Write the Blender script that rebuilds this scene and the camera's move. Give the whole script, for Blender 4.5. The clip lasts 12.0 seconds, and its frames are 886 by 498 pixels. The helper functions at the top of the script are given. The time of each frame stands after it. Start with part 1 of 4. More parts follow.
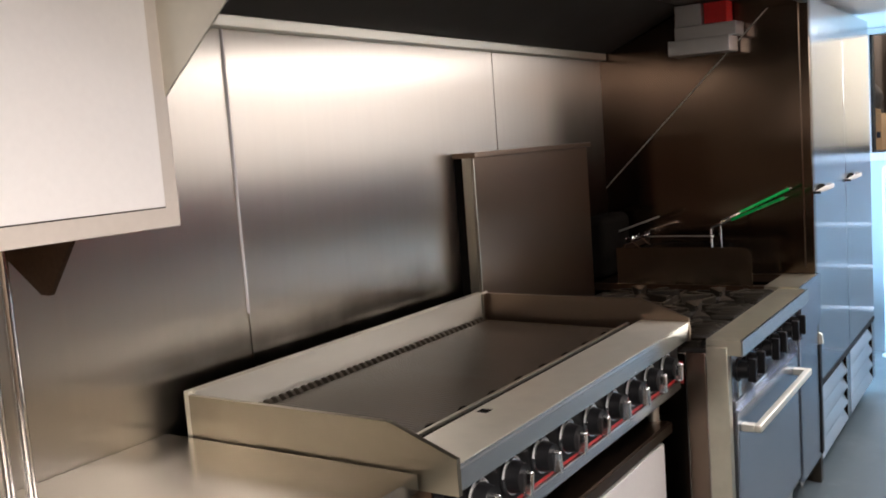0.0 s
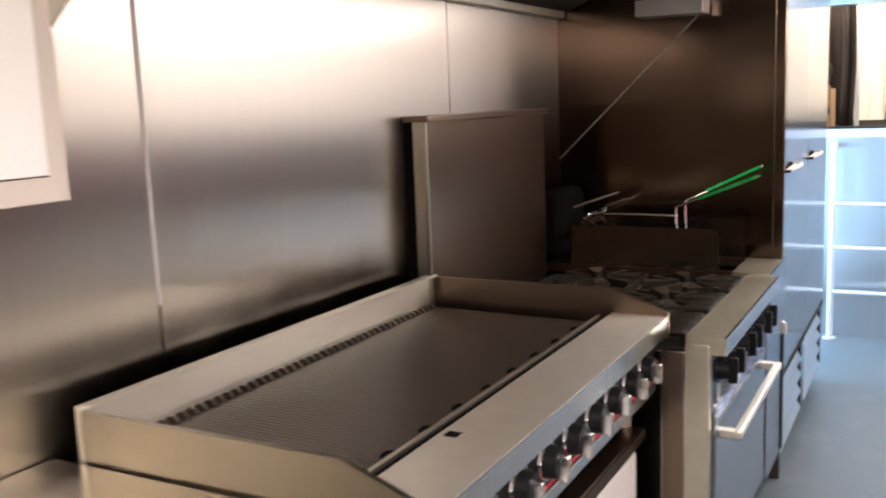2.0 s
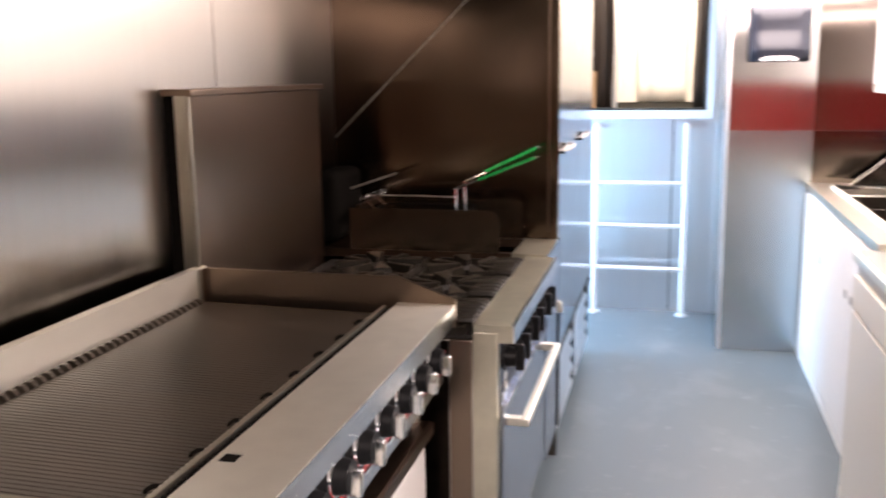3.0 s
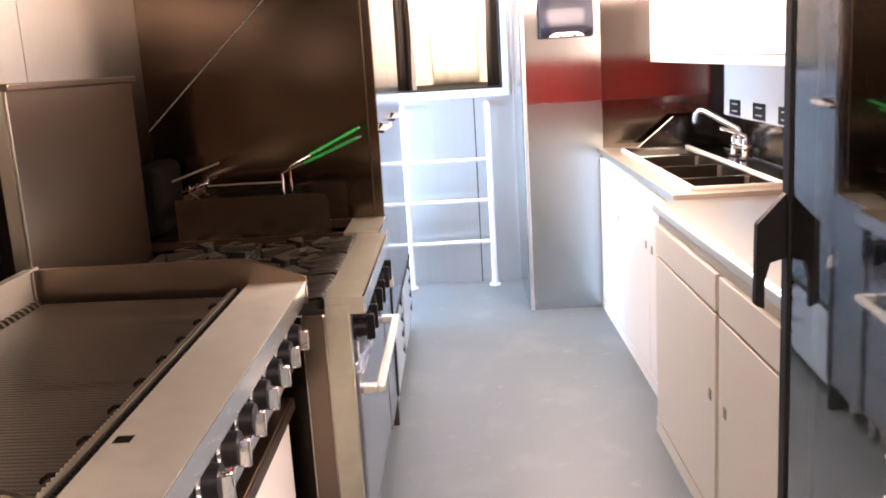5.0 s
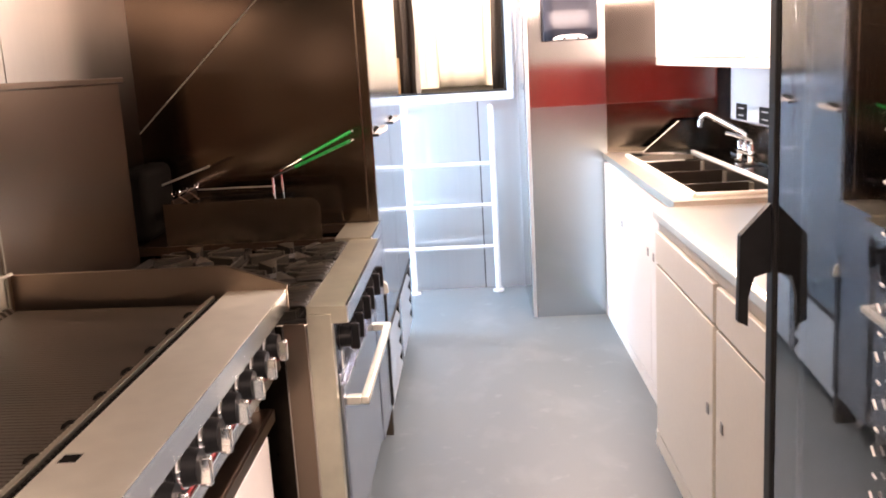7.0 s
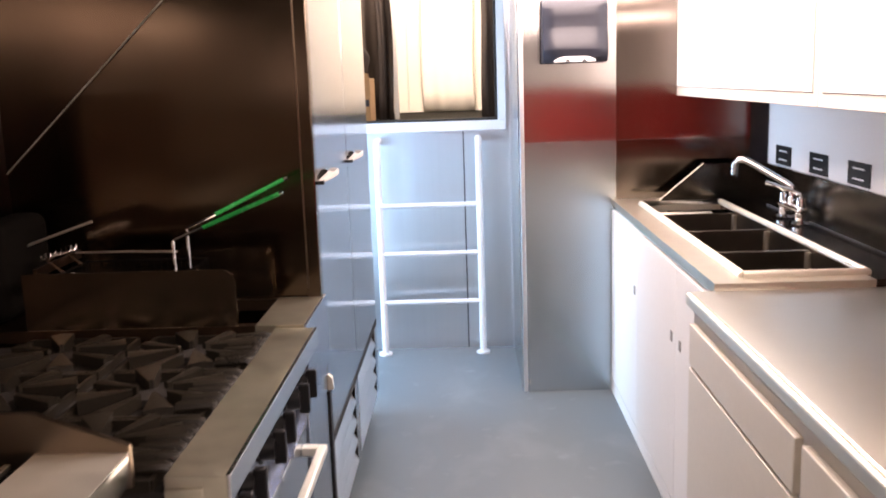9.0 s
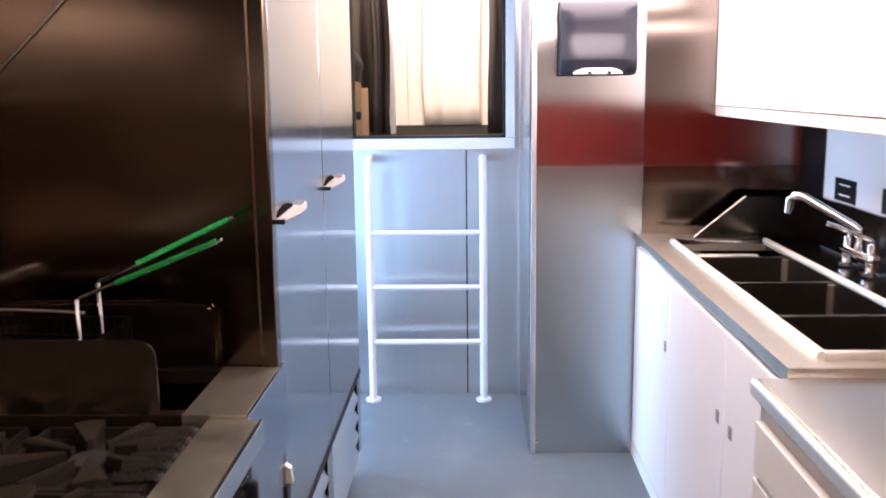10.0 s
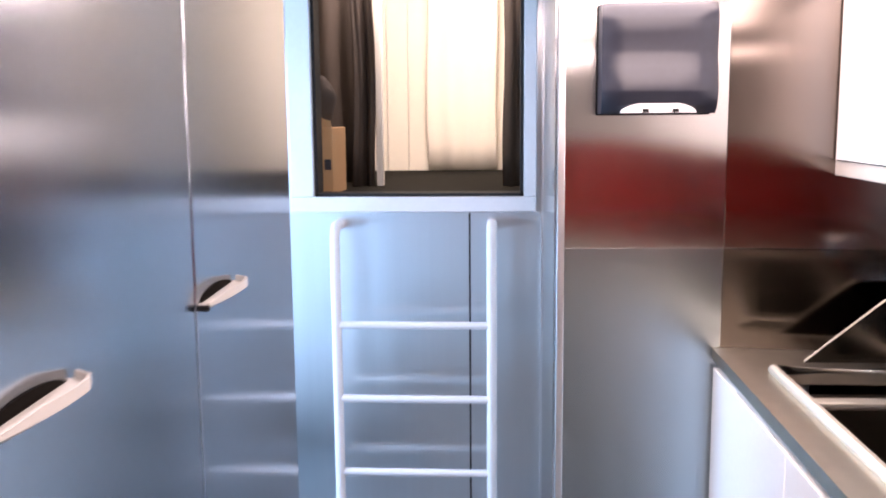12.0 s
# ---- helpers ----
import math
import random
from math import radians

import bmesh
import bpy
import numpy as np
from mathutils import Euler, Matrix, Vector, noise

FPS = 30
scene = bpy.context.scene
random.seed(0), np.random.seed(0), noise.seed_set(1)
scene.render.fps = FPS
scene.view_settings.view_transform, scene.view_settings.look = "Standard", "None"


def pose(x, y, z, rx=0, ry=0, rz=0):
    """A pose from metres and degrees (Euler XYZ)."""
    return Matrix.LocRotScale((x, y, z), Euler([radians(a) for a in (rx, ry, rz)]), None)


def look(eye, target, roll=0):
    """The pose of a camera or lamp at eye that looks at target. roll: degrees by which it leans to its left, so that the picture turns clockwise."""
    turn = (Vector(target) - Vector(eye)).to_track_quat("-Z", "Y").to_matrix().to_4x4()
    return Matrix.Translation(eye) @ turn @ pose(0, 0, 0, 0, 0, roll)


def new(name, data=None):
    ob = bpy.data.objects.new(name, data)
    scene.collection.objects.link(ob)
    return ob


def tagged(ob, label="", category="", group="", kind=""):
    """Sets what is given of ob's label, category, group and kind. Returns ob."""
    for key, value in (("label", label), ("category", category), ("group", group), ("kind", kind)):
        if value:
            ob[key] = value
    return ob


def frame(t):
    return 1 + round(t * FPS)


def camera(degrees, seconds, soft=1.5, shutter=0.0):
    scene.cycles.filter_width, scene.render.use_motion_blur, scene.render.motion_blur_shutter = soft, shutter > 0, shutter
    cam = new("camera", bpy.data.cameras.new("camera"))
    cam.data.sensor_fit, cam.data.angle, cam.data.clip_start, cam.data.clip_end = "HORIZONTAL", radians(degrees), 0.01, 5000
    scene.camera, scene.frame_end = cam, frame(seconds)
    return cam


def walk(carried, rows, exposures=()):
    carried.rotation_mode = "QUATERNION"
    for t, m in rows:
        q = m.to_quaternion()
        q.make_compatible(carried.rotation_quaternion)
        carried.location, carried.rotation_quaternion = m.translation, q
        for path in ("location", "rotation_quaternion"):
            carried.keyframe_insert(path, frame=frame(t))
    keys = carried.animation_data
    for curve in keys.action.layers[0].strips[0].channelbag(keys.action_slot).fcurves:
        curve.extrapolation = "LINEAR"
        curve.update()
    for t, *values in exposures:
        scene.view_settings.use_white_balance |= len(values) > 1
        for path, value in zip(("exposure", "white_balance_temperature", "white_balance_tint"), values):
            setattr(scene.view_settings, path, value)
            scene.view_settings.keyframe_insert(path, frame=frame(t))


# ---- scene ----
cam = camera(51.5, 12.0, soft=1.9, shutter=0.5)
PATH = [
    (0, (1.01, 0.228, 1.563), (-0.088, 1.884, 1.34), -4.3),
    (0.5, (0.956, 0.224, 1.578), (-0.11, 1.901, 1.344), -4.3),
    (1, (0.879, 0.248, 1.591), (-0.164, 1.94, 1.375), -4.5),
    (1.5, (0.787, 0.318, 1.587), (-0.234, 2.014, 1.303), -4.6),
    (2, (0.721, 0.517, 1.568), (-0.221, 2.253, 1.254), -2.3),
    (2.5, (0.705, 0.669, 1.567), (-0.063, 2.484, 1.229), -0.3),
    (3, (0.623, 0.683, 1.567), (0.148, 2.588, 1.189), -0.8),
    (3.5, (0.504, 0.669, 1.552), (0.319, 2.622, 1.161), -1.8),
    (3.7, (0.462, 0.668, 1.549), (0.354, 2.623, 1.143), -2.3),
    (5.3, (0.526, 0.553, 1.534), (0.483, 2.51, 1.122), -3.4),
    (5.5, (0.53, 0.551, 1.534), (0.483, 2.507, 1.12), -3.2),
    (6, (0.545, 0.568, 1.532), (0.485, 2.524, 1.12), -3.3),
    (6.5, (0.562, 0.589, 1.531), (0.499, 2.545, 1.121), -3.2),
    (7, (0.588, 0.652, 1.525), (0.513, 2.61, 1.124), -3.3),
    (7.2, (0.6, 0.705, 1.524), (0.517, 2.664, 1.13), -2.9),
    (8.8, (0.641, 1.452, 1.549), (0.585, 3.416, 1.174), -2.1),
    (9, (0.648, 1.564, 1.549), (0.592, 3.529, 1.183), -1.9),
    (9.5, (0.668, 1.867, 1.54), (0.603, 3.836, 1.199), -1.6),
    (10, (0.658, 2.181, 1.559), (0.596, 4.149, 1.212), -0.7),
    (10.5, (0.7, 2.473, 1.565), (0.602, 4.44, 1.214), -0.3),
    (11, (0.729, 2.802, 1.55), (0.6, 4.771, 1.224), -0.4),
    (11.5, (0.715, 3.131, 1.568), (0.585, 5.104, 1.266), -0.6),
    (12, (0.757, 3.411, 1.594), (0.626, 5.386, 1.311), -0.5),
]
EXPOSURES = [(0, -0.45, 6400, 14), (1.5, -0.52, 6450, 13), (2.0, -0.12, 6700, 19), (2.6, 0.14, 6800, 23), (3.6, 0.12, 7050, 24), (5.3, 0.36, 7800, 31), (7.2, 0.4, 7850, 30), (9, -0.18, 7450, 29), (10.5, -0.38, 6550, 33), (11.5, -0.5, 6350, 30), (12, -0.66, 7000, 33)]
walk(cam, [(t, look(eye, target, roll)) for t, eye, target, roll in PATH], EXPOSURES)

# ---- world and lights ----
WARM = (1.0, 0.91, 0.84)
scene.view_settings.exposure = 0.0
world = bpy.data.worlds.new("sky")
scene.world = world
world.use_nodes = True
wn = world.node_tree.nodes
sky = wn.new("ShaderNodeTexSky")
sky.sky_type, sky.sun_disc, sky.sun_elevation, sky.sun_rotation = "NISHITA", False, radians(40), radians(200)
world.node_tree.links.new(sky.outputs[0], wn["Background"].inputs[0])
wn["Background"].inputs[1].default_value = 0.12


def area_lamp(name, place, target, size_x, size_y, watts, colour):
    data = bpy.data.lights.new(name, "AREA")
    data.shape, data.size, data.size_y, data.energy, data.color = "RECTANGLE", size_x, size_y, watts, colour
    ob = new(name, data)
    ob.matrix_world = look(place, target)
    return ob


# daylight in the side doorway and the loft; two unseen flat ceiling panels added for light
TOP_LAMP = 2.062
area_lamp("doorway_daylight", (-1.0, 6.28, 1.1), (1.0, 6.2, 0.85), 0.9, 2.0, 154, (0.34, 0.68, 1.0))
area_lamp("loft_daylight", (0.5, 7.35, 2.5), (0.5, 8.5, 1.7), 0.8, 0.5, 85, (1.0, 0.95, 0.87))
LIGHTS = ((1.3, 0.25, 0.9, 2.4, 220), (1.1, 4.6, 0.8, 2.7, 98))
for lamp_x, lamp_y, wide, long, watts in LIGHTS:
    area_lamp("added_ceiling_glow", (lamp_x, lamp_y, TOP_LAMP), (lamp_x, lamp_y - 0.0001, 0.0), wide, long, watts, WARM)


# ---- materials ----
def material(name, colour, rough=0.5, metal=0.0, vary=0.15, scale=8.0, grain=(1, 1, 1), bump=0.0, bump_scale=60.0, rough_vary=0.1, wave=0.0, coat=0.0, brushed=0.0):
    m = bpy.data.materials.new(name)
    m.use_nodes = True
    n, l = m.node_tree.nodes, m.node_tree.links
    b = n["Principled BSDF"]
    b.inputs["Metallic"].default_value = metal
    b.inputs["Coat Weight"].default_value = coat
    if brushed:
        # upright grain: reflections smear sideways
        b.inputs["Anisotropic"].default_value = brushed
        tg = n.new("ShaderNodeTangent")
        tg.direction_type, tg.axis = "RADIAL", "Z"
        l.new(tg.outputs[0], b.inputs["Tangent"])
    tc = n.new("ShaderNodeTexCoord")
    mp = n.new("ShaderNodeMapping")
    mp.inputs["Scale"].default_value = grain
    l.new(tc.outputs["Object"], mp.inputs[0])
    big, fine = n.new("ShaderNodeTexNoise"), n.new("ShaderNodeTexNoise")
    big.inputs["Scale"].default_value, fine.inputs["Scale"].default_value = scale * 0.2, bump_scale
    big.inputs["Detail"].default_value, fine.inputs["Detail"].default_value = 4, 5
    l.new(tc.outputs["Object"], big.inputs[0])
    l.new(mp.outputs[0], fine.inputs[0])
    mix = n.new("ShaderNodeMath")
    mix.operation = "MULTIPLY_ADD"
    l.new(fine.outputs[0], mix.inputs[0])
    mix.inputs[1].default_value = 0.45
    half = n.new("ShaderNodeMath")
    half.operation = "MULTIPLY"
    half.inputs[1].default_value = 0.55
    l.new(big.outputs[0], half.inputs[0])
    l.new(half.outputs[0], mix.inputs[2])
    ramp = n.new("ShaderNodeValToRGB")
    lo, hi = [max(0, c * (1 - vary)) for c in colour], [min(1, c * (1 + vary)) for c in colour]
    ramp.color_ramp.elements[0].color, ramp.color_ramp.elements[1].color = (*lo, 1), (*hi, 1)
    ramp.color_ramp.elements[0].position, ramp.color_ramp.elements[1].position = 0.3, 0.7
    l.new(mix.outputs[0], ramp.inputs[0])
    l.new(ramp.outputs[0], b.inputs["Base Color"])
    rr = n.new("ShaderNodeMapRange")
    rr.inputs[1].default_value, rr.inputs[2].default_value = 0.3, 0.7
    rr.inputs[3].default_value, rr.inputs[4].default_value = max(0.02, rough - rough_vary), min(1, rough + rough_vary)
    l.new(mix.outputs[0], rr.inputs[0])
    l.new(rr.outputs[0], b.inputs["Roughness"])
    last = None
    if wave:
        w = n.new("ShaderNodeTexNoise")
        w.inputs["Scale"].default_value, w.inputs["Detail"].default_value = 1.6, 1
        l.new(tc.outputs["Object"], w.inputs[0])
        bw = n.new("ShaderNodeBump")
        bw.inputs["Strength"].default_value, bw.inputs["Distance"].default_value = 1.0, wave
        l.new(w.outputs[0], bw.inputs["Height"])
        last = bw
    if bump:
        bf = n.new("ShaderNodeBump")
        bf.inputs["Strength"].default_value, bf.inputs["Distance"].default_value = 1.0, bump
        l.new(fine.outputs[0], bf.inputs["Height"])
        if last:
            l.new(last.outputs[0], bf.inputs["Normal"])
        last = bf
    if last:
        l.new(last.outputs[0], b.inputs["Normal"])
    return m


STEEL_WALL = material("brushed_steel_sheet", (0.5, 0.472, 0.425), 0.285, 1.0, 0.035, 4, (5, 5, 0.15), 0, 8, 0.012, 0.0003, brushed=0.92)
STEEL_SIDE = material("brushed_steel_partition", (0.57, 0.565, 0.55), 0.14, 1.0, 0.04, 4, (5, 5, 0.15), 0, 8, 0.01, 0.0005, brushed=0.85)
STEEL_DULL = material("dulled_steel", (0.235, 0.176, 0.132), 0.29, 1.0, 0.05, 3, (1, 1, 1), 0, 4, 0.0, brushed=0.6)
STEEL_TOP = material("smooth_worktop_steel", (0.62, 0.62, 0.575), 0.28, 1.0, 0.02, 6, (2, 2, 2), 0, 10, 0.0)
STEEL = material("satin_steel", (0.78, 0.762, 0.68), 0.48, 1.0, 0.05, 6, (3, 0.6, 3), 0, 10, 0.03)
STEEL_PLATE = material("polished_steel_plate", (0.52, 0.47, 0.41), 0.2, 1.0, 0.04, 6, (2, 2, 2), 0, 10, 0.0, 0.0003)
STEEL_COOL = material("fridge_steel", (0.55, 0.585, 0.63), 0.17, 1.0, 0.035, 4, (5, 5, 0.15), 0, 8, 0.01, 0.0004, brushed=0.75)
STEEL_DARK = material("sooty_shaded_steel", (0.11, 0.072, 0.05), 0.36, 1.0, 0.25, 8, (3, 3, 3), 0.00005, 30, 0.05)
CHROME = material("chrome", (0.8, 0.8, 0.8), 0.12, 1.0, 0.04, 8, rough_vary=0.04)
ALUMINIUM = material("bare_aluminium", (0.75, 0.76, 0.78), 0.36, 1.0, 0.06, 8, (1, 1, 20), 0.00005, 20)
IRON = material("black_cast_iron", (0.035, 0.032, 0.03), 0.62, 0.3, 0.35, 20, bump=0.0004, bump_scale=180)
BURNER = material("worn_cast_iron", (0.016, 0.013, 0.009), 0.33, 0.0, 0.4, 16, bump=0.0004, bump_scale=160)
GRATE = material("seasoned_grate_iron", (0.068, 0.056, 0.044), 0.44, 0.75, 0.5, 14, (0.5, 9, 1), 0.00005, 4)
BLACK = material("black_plastic", (0.01, 0.01, 0.011), 0.4, 0.0, 0.2, 10, rough_vary=0.0)
WHITE = material("white_laminate", (0.86, 0.845, 0.825), 0.38, 0.0, 0.03, 6, rough_vary=0.0)
CREAM = material("cream_laminate", (0.74, 0.7, 0.62), 0.4, 0.0, 0.04, 6, rough_vary=0.0)
FRAME = material("greige_cabinet_frame", (0.6, 0.55, 0.49), 0.42, 0.0, 0.05, 6, rough_vary=0.0)
FRP = material("white_wall_board", (0.8, 0.8, 0.82), 0.4, 0.0, 0.03, 6, bump=0.0003, bump_scale=120)
CEILING = material("white_ceiling_board", (0.8, 0.77, 0.72), 0.5, 0.0, 0.04, 6, bump=0.0002, bump_scale=90)
FLOOR = material("grey_vinyl", (0.064, 0.087, 0.1), 0.42, 0.0, 0.12, 9, bump=0.00006, bump_scale=70, rough_vary=0.05)
# base colour lowered to stand for the end wall's dim, hooded reflection
STEEL_END = material("dimmed_end_steel", (0.155, 0.112, 0.082), 0.15, 1.0, 0.07, 4, (6, 6, 0.15), 0, 8, 0.02, 0.0002, brushed=0.65)


def scuffed(m, size, amount, tone):
    """Mixes pale worn streaks and blotches over a material's colour."""
    n, l = m.node_tree.nodes, m.node_tree.links
    b = n["Principled BSDF"]
    old = b.inputs["Base Color"].links[0].from_socket
    tc = n.new("ShaderNodeTexCoord")
    masks = []
    for grain, lo, hi, sc in (((1, 0.6, 1), 0.52, 0.8, size), ((1, 1, 1), 0.62, 0.8, size * 2.6)):
        mp, tx, rg = n.new("ShaderNodeMapping"), n.new("ShaderNodeTexNoise"), n.new("ShaderNodeMapRange")
        mp.inputs["Scale"].default_value = grain
        tx.inputs["Scale"].default_value, tx.inputs["Detail"].default_value, tx.inputs["Distortion"].default_value = sc, 4, 0.2
        rg.inputs[1].default_value, rg.inputs[2].default_value, rg.inputs[4].default_value = lo, hi, amount
        l.new(tc.outputs["Object"], mp.inputs[0])
        l.new(mp.outputs[0], tx.inputs[0])
        l.new(tx.outputs[0], rg.inputs[0])
        masks.append(rg)
    add = n.new("ShaderNodeMath")
    add.operation = "ADD"
    l.new(masks[0].outputs[0], add.inputs[0])
    l.new(masks[1].outputs[0], add.inputs[1])
    mix = n.new("ShaderNodeMix")
    mix.data_type = "RGBA"
    mix.inputs[7].default_value = (*tone, 1)
    l.new(add.outputs[0], mix.inputs[0])
    l.new(old, mix.inputs[6])
    l.new(mix.outputs[2], b.inputs["Base Color"])


def reflection_painted(m, y0, y1, z0, z1):
    """Paints a ragged dark reflection into steel's colour, dense at z0 and gone at z1, between y0 and y1."""
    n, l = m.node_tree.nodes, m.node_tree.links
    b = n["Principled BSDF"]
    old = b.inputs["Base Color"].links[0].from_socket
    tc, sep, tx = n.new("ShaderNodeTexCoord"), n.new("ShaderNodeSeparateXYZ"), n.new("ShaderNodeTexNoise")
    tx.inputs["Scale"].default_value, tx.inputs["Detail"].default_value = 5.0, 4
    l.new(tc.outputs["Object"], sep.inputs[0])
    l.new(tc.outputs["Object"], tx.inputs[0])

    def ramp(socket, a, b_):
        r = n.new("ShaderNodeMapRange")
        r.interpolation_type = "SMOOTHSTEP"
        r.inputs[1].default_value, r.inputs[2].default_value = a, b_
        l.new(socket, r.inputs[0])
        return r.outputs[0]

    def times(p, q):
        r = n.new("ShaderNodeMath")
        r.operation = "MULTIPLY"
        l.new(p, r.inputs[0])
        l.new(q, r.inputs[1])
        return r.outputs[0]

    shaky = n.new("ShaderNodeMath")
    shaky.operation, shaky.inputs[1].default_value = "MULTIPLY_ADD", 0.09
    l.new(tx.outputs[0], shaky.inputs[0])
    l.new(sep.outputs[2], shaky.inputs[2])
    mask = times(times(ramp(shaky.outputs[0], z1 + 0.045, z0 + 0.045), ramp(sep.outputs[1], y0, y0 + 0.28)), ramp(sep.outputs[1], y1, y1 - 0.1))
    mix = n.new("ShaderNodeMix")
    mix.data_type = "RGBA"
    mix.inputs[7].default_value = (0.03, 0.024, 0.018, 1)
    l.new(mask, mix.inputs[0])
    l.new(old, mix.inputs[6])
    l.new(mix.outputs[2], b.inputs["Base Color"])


# dark reflections of the broiler and the end wall, painted into the wall's colour
reflection_painted(STEEL_WALL, 1.45, 3.1, 1.02, 1.21)
reflection_painted(STEEL_WALL, 3.62, 4.5, 1.25, 2.15)
scuffed(FLOOR, 4.0, 0.2, (0.26, 0.29, 0.3))
GREEN = material("green_vinyl_grip", (0.0, 0.3, 0.06), 0.25, 0.0, 0.1, 10)
REARWALL = material("unseen_dark_board", (0.12, 0.085, 0.055), 0.6, 0.0, 0.2, 6)
STEEL_SKIRT = material("brown_skirt_steel", (0.145, 0.098, 0.07), 0.2, 1.0, 0.05, 4, (6, 6, 0.15), 0, 8, 0.01, 0.0002, brushed=0.8)
RED = material("red_paint", (0.6, 0.03, 0.027), 0.35, 0.0, 0.1, 6)
RED_WALL = material("unseen_dark_red_board", (0.36, 0.018, 0.016), 0.4, 0.0, 0.1, 6)
STEEL_SINK = material("stained_sink_steel", (0.62, 0.595, 0.52), 0.34, 1.0, 0.08, 6, (2, 2, 2), 0, 10, 0.0)
# sink steel with the bowls' inner shade put into its colour
STEEL_BOWL = material("shaded_bowl_steel", (0.17, 0.145, 0.12), 0.28, 1.0, 0.12, 6, (2, 2, 2), 0, 10, 0.0)
STEEL_COUNTER = material("dulled_counter_steel", (0.43, 0.412, 0.35), 0.36, 1.0, 0.05, 5, (2, 2, 2), 0, 10, 0.0)
STEEL_BENCH = material("polished_bench_steel", (0.52, 0.48, 0.42), 0.22, 1.0, 0.04, 4, (2, 2, 2), 0, 6, 0.02, 0.0003)
STEEL_BULK = material("pale_bulkhead_steel", (0.72, 0.73, 0.74), 0.31, 1.0, 0.035, 4, (5, 5, 0.15), 0, 8, 0.01, 0.0006, brushed=0.9)
STEEL_BLACK = material("near_black_steel", (0.03, 0.023, 0.018), 0.3, 1.0, 0.3, 5, (2, 2, 2), 0, 10, 0.05)
STEEL_RANGE = material("yellowed_range_steel", (0.64, 0.61, 0.49), 0.4, 1.0, 0.14, 7, (2, 2, 2), 0, 10, 0.07)
# partition steel again, darkened to stand for a dark reflection
STEEL_PANEL = material("dimmed_partition_steel", (0.24, 0.2, 0.175), 0.12, 1.0, 0.04, 4, (5, 5, 0.15), 0, 8, 0.01, 0.0004, brushed=0.85)
STEEL_LOWER = material("satin_lower_steel", (0.46, 0.525, 0.56), 0.24, 1.0, 0.04, 4, (5, 5, 0.15), 0, 8, 0.02, 0.0003, brushed=0.6)
STEEL_LEDGE = material("handled_ledge_steel", (0.88, 0.865, 0.78), 0.5, 1.0, 0.06, 6, (2, 2, 2), 0, 10, 0.05)
# colour darkened to stand for the mirrored dark cooking side
STEEL_SPLASH = material("dimmed_splash_steel", (0.09, 0.077, 0.064), 0.2, 1.0, 0.08, 5, (2, 2, 2), 0, 10, 0.02)
STEEL_WING = material("browned_wing_steel", (0.27, 0.215, 0.16), 0.2, 1.0, 0.05, 4, (2, 2, 2), 0, 10, 0.0)
STEEL_FLANK = material("browned_flank_steel", (0.3, 0.275, 0.22), 0.33, 1.0, 0.07, 4, (2, 2, 2), 0, 10, 0.02)
# darker still: the reflection low on the sheet, put into its colour
STEEL_DIMMED = material("dimmed_lower_steel", (0.125, 0.105, 0.088), 0.13, 1.0, 0.06, 4, (5, 5, 0.15), 0, 8, 0.02, 0.0004, brushed=0.85)
STEEL_LIP = material("bright_edge_steel", (0.62, 0.64, 0.67), 0.24, 1.0, 0.03, 5, (2, 2, 2), 0, 10, 0.0)
STEEL_OVEN = material("stove_front_steel", (0.4, 0.45, 0.53), 0.26, 1.0, 0.04, 4, (2, 2, 2), 0, 10, 0.0)
PAINT = material("white_gloss_paint", (0.62, 0.61, 0.62), 0.32, 0.0, 0.04, 10, rough_vary=0.0)
SMOKE = material("smoked_plastic", (0.017, 0.019, 0.03), 0.34, 0.0, 0.15, 6, rough_vary=0.0)
CURTAIN = material("beige_curtain_cloth", (0.78, 0.71, 0.58), 0.8, 0.0, 0.06, 8, (8, 8, 1), 0.0005, 60)
DRAPE = material("dark_brown_drape", (0.05, 0.035, 0.025), 0.8, 0.0, 0.2, 8, bump=0.0005, bump_scale=80)
CARD = material("brown_cardboard", (0.42, 0.24, 0.11), 0.75, 0.0, 0.15, 8, (1, 1, 12), 0.0003, 60)
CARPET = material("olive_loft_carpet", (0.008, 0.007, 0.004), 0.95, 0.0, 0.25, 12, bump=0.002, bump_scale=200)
GLOSSY = material("glossy_black_sheet", (0.012, 0.012, 0.016), 0.12, 0.0, 0.1, 6)
GASKET = material("black_rubber", (0.02, 0.02, 0.02), 0.6, 0.0, 0.1, 10)
MATT_BLACK = material("matt_black", (0.005, 0.0042, 0.0035), 0.85, 0.0, 0.3, 10)
PULL = material("grey_pull_plastic", (0.44, 0.42, 0.39), 0.4, 0.0, 0.05, 8)
LATCH = material("grey_latch_plastic", (0.26, 0.255, 0.24), 0.4, 0.0, 0.08, 10)
LETTER = material("white_print", (0.75, 0.75, 0.75), 0.5, 0.0, 0.03, 10)

for sooty in (MATT_BLACK, GRATE, IRON, CARPET, BLACK, GASKET):
    sooty.node_tree.nodes["Principled BSDF"].inputs["Specular IOR Level"].default_value = 0.04 if sooty == MATT_BLACK else 0.15

GLASS = bpy.data.materials.new("dark_door_glass")
GLASS.use_nodes = True
gb = GLASS.node_tree.nodes["Principled BSDF"]
gb.inputs["Base Color"].default_value = (0.7, 0.71, 0.74, 1)
gb.inputs["Roughness"].default_value = 0.02
gb.inputs["Transmission Weight"].default_value = 1.0
gb.inputs["IOR"].default_value = 2.8


# ---- mesh helpers ----
def fresh():
    bm = bmesh.new()
    bm.faces.layers.int.new("flat")
    return bm


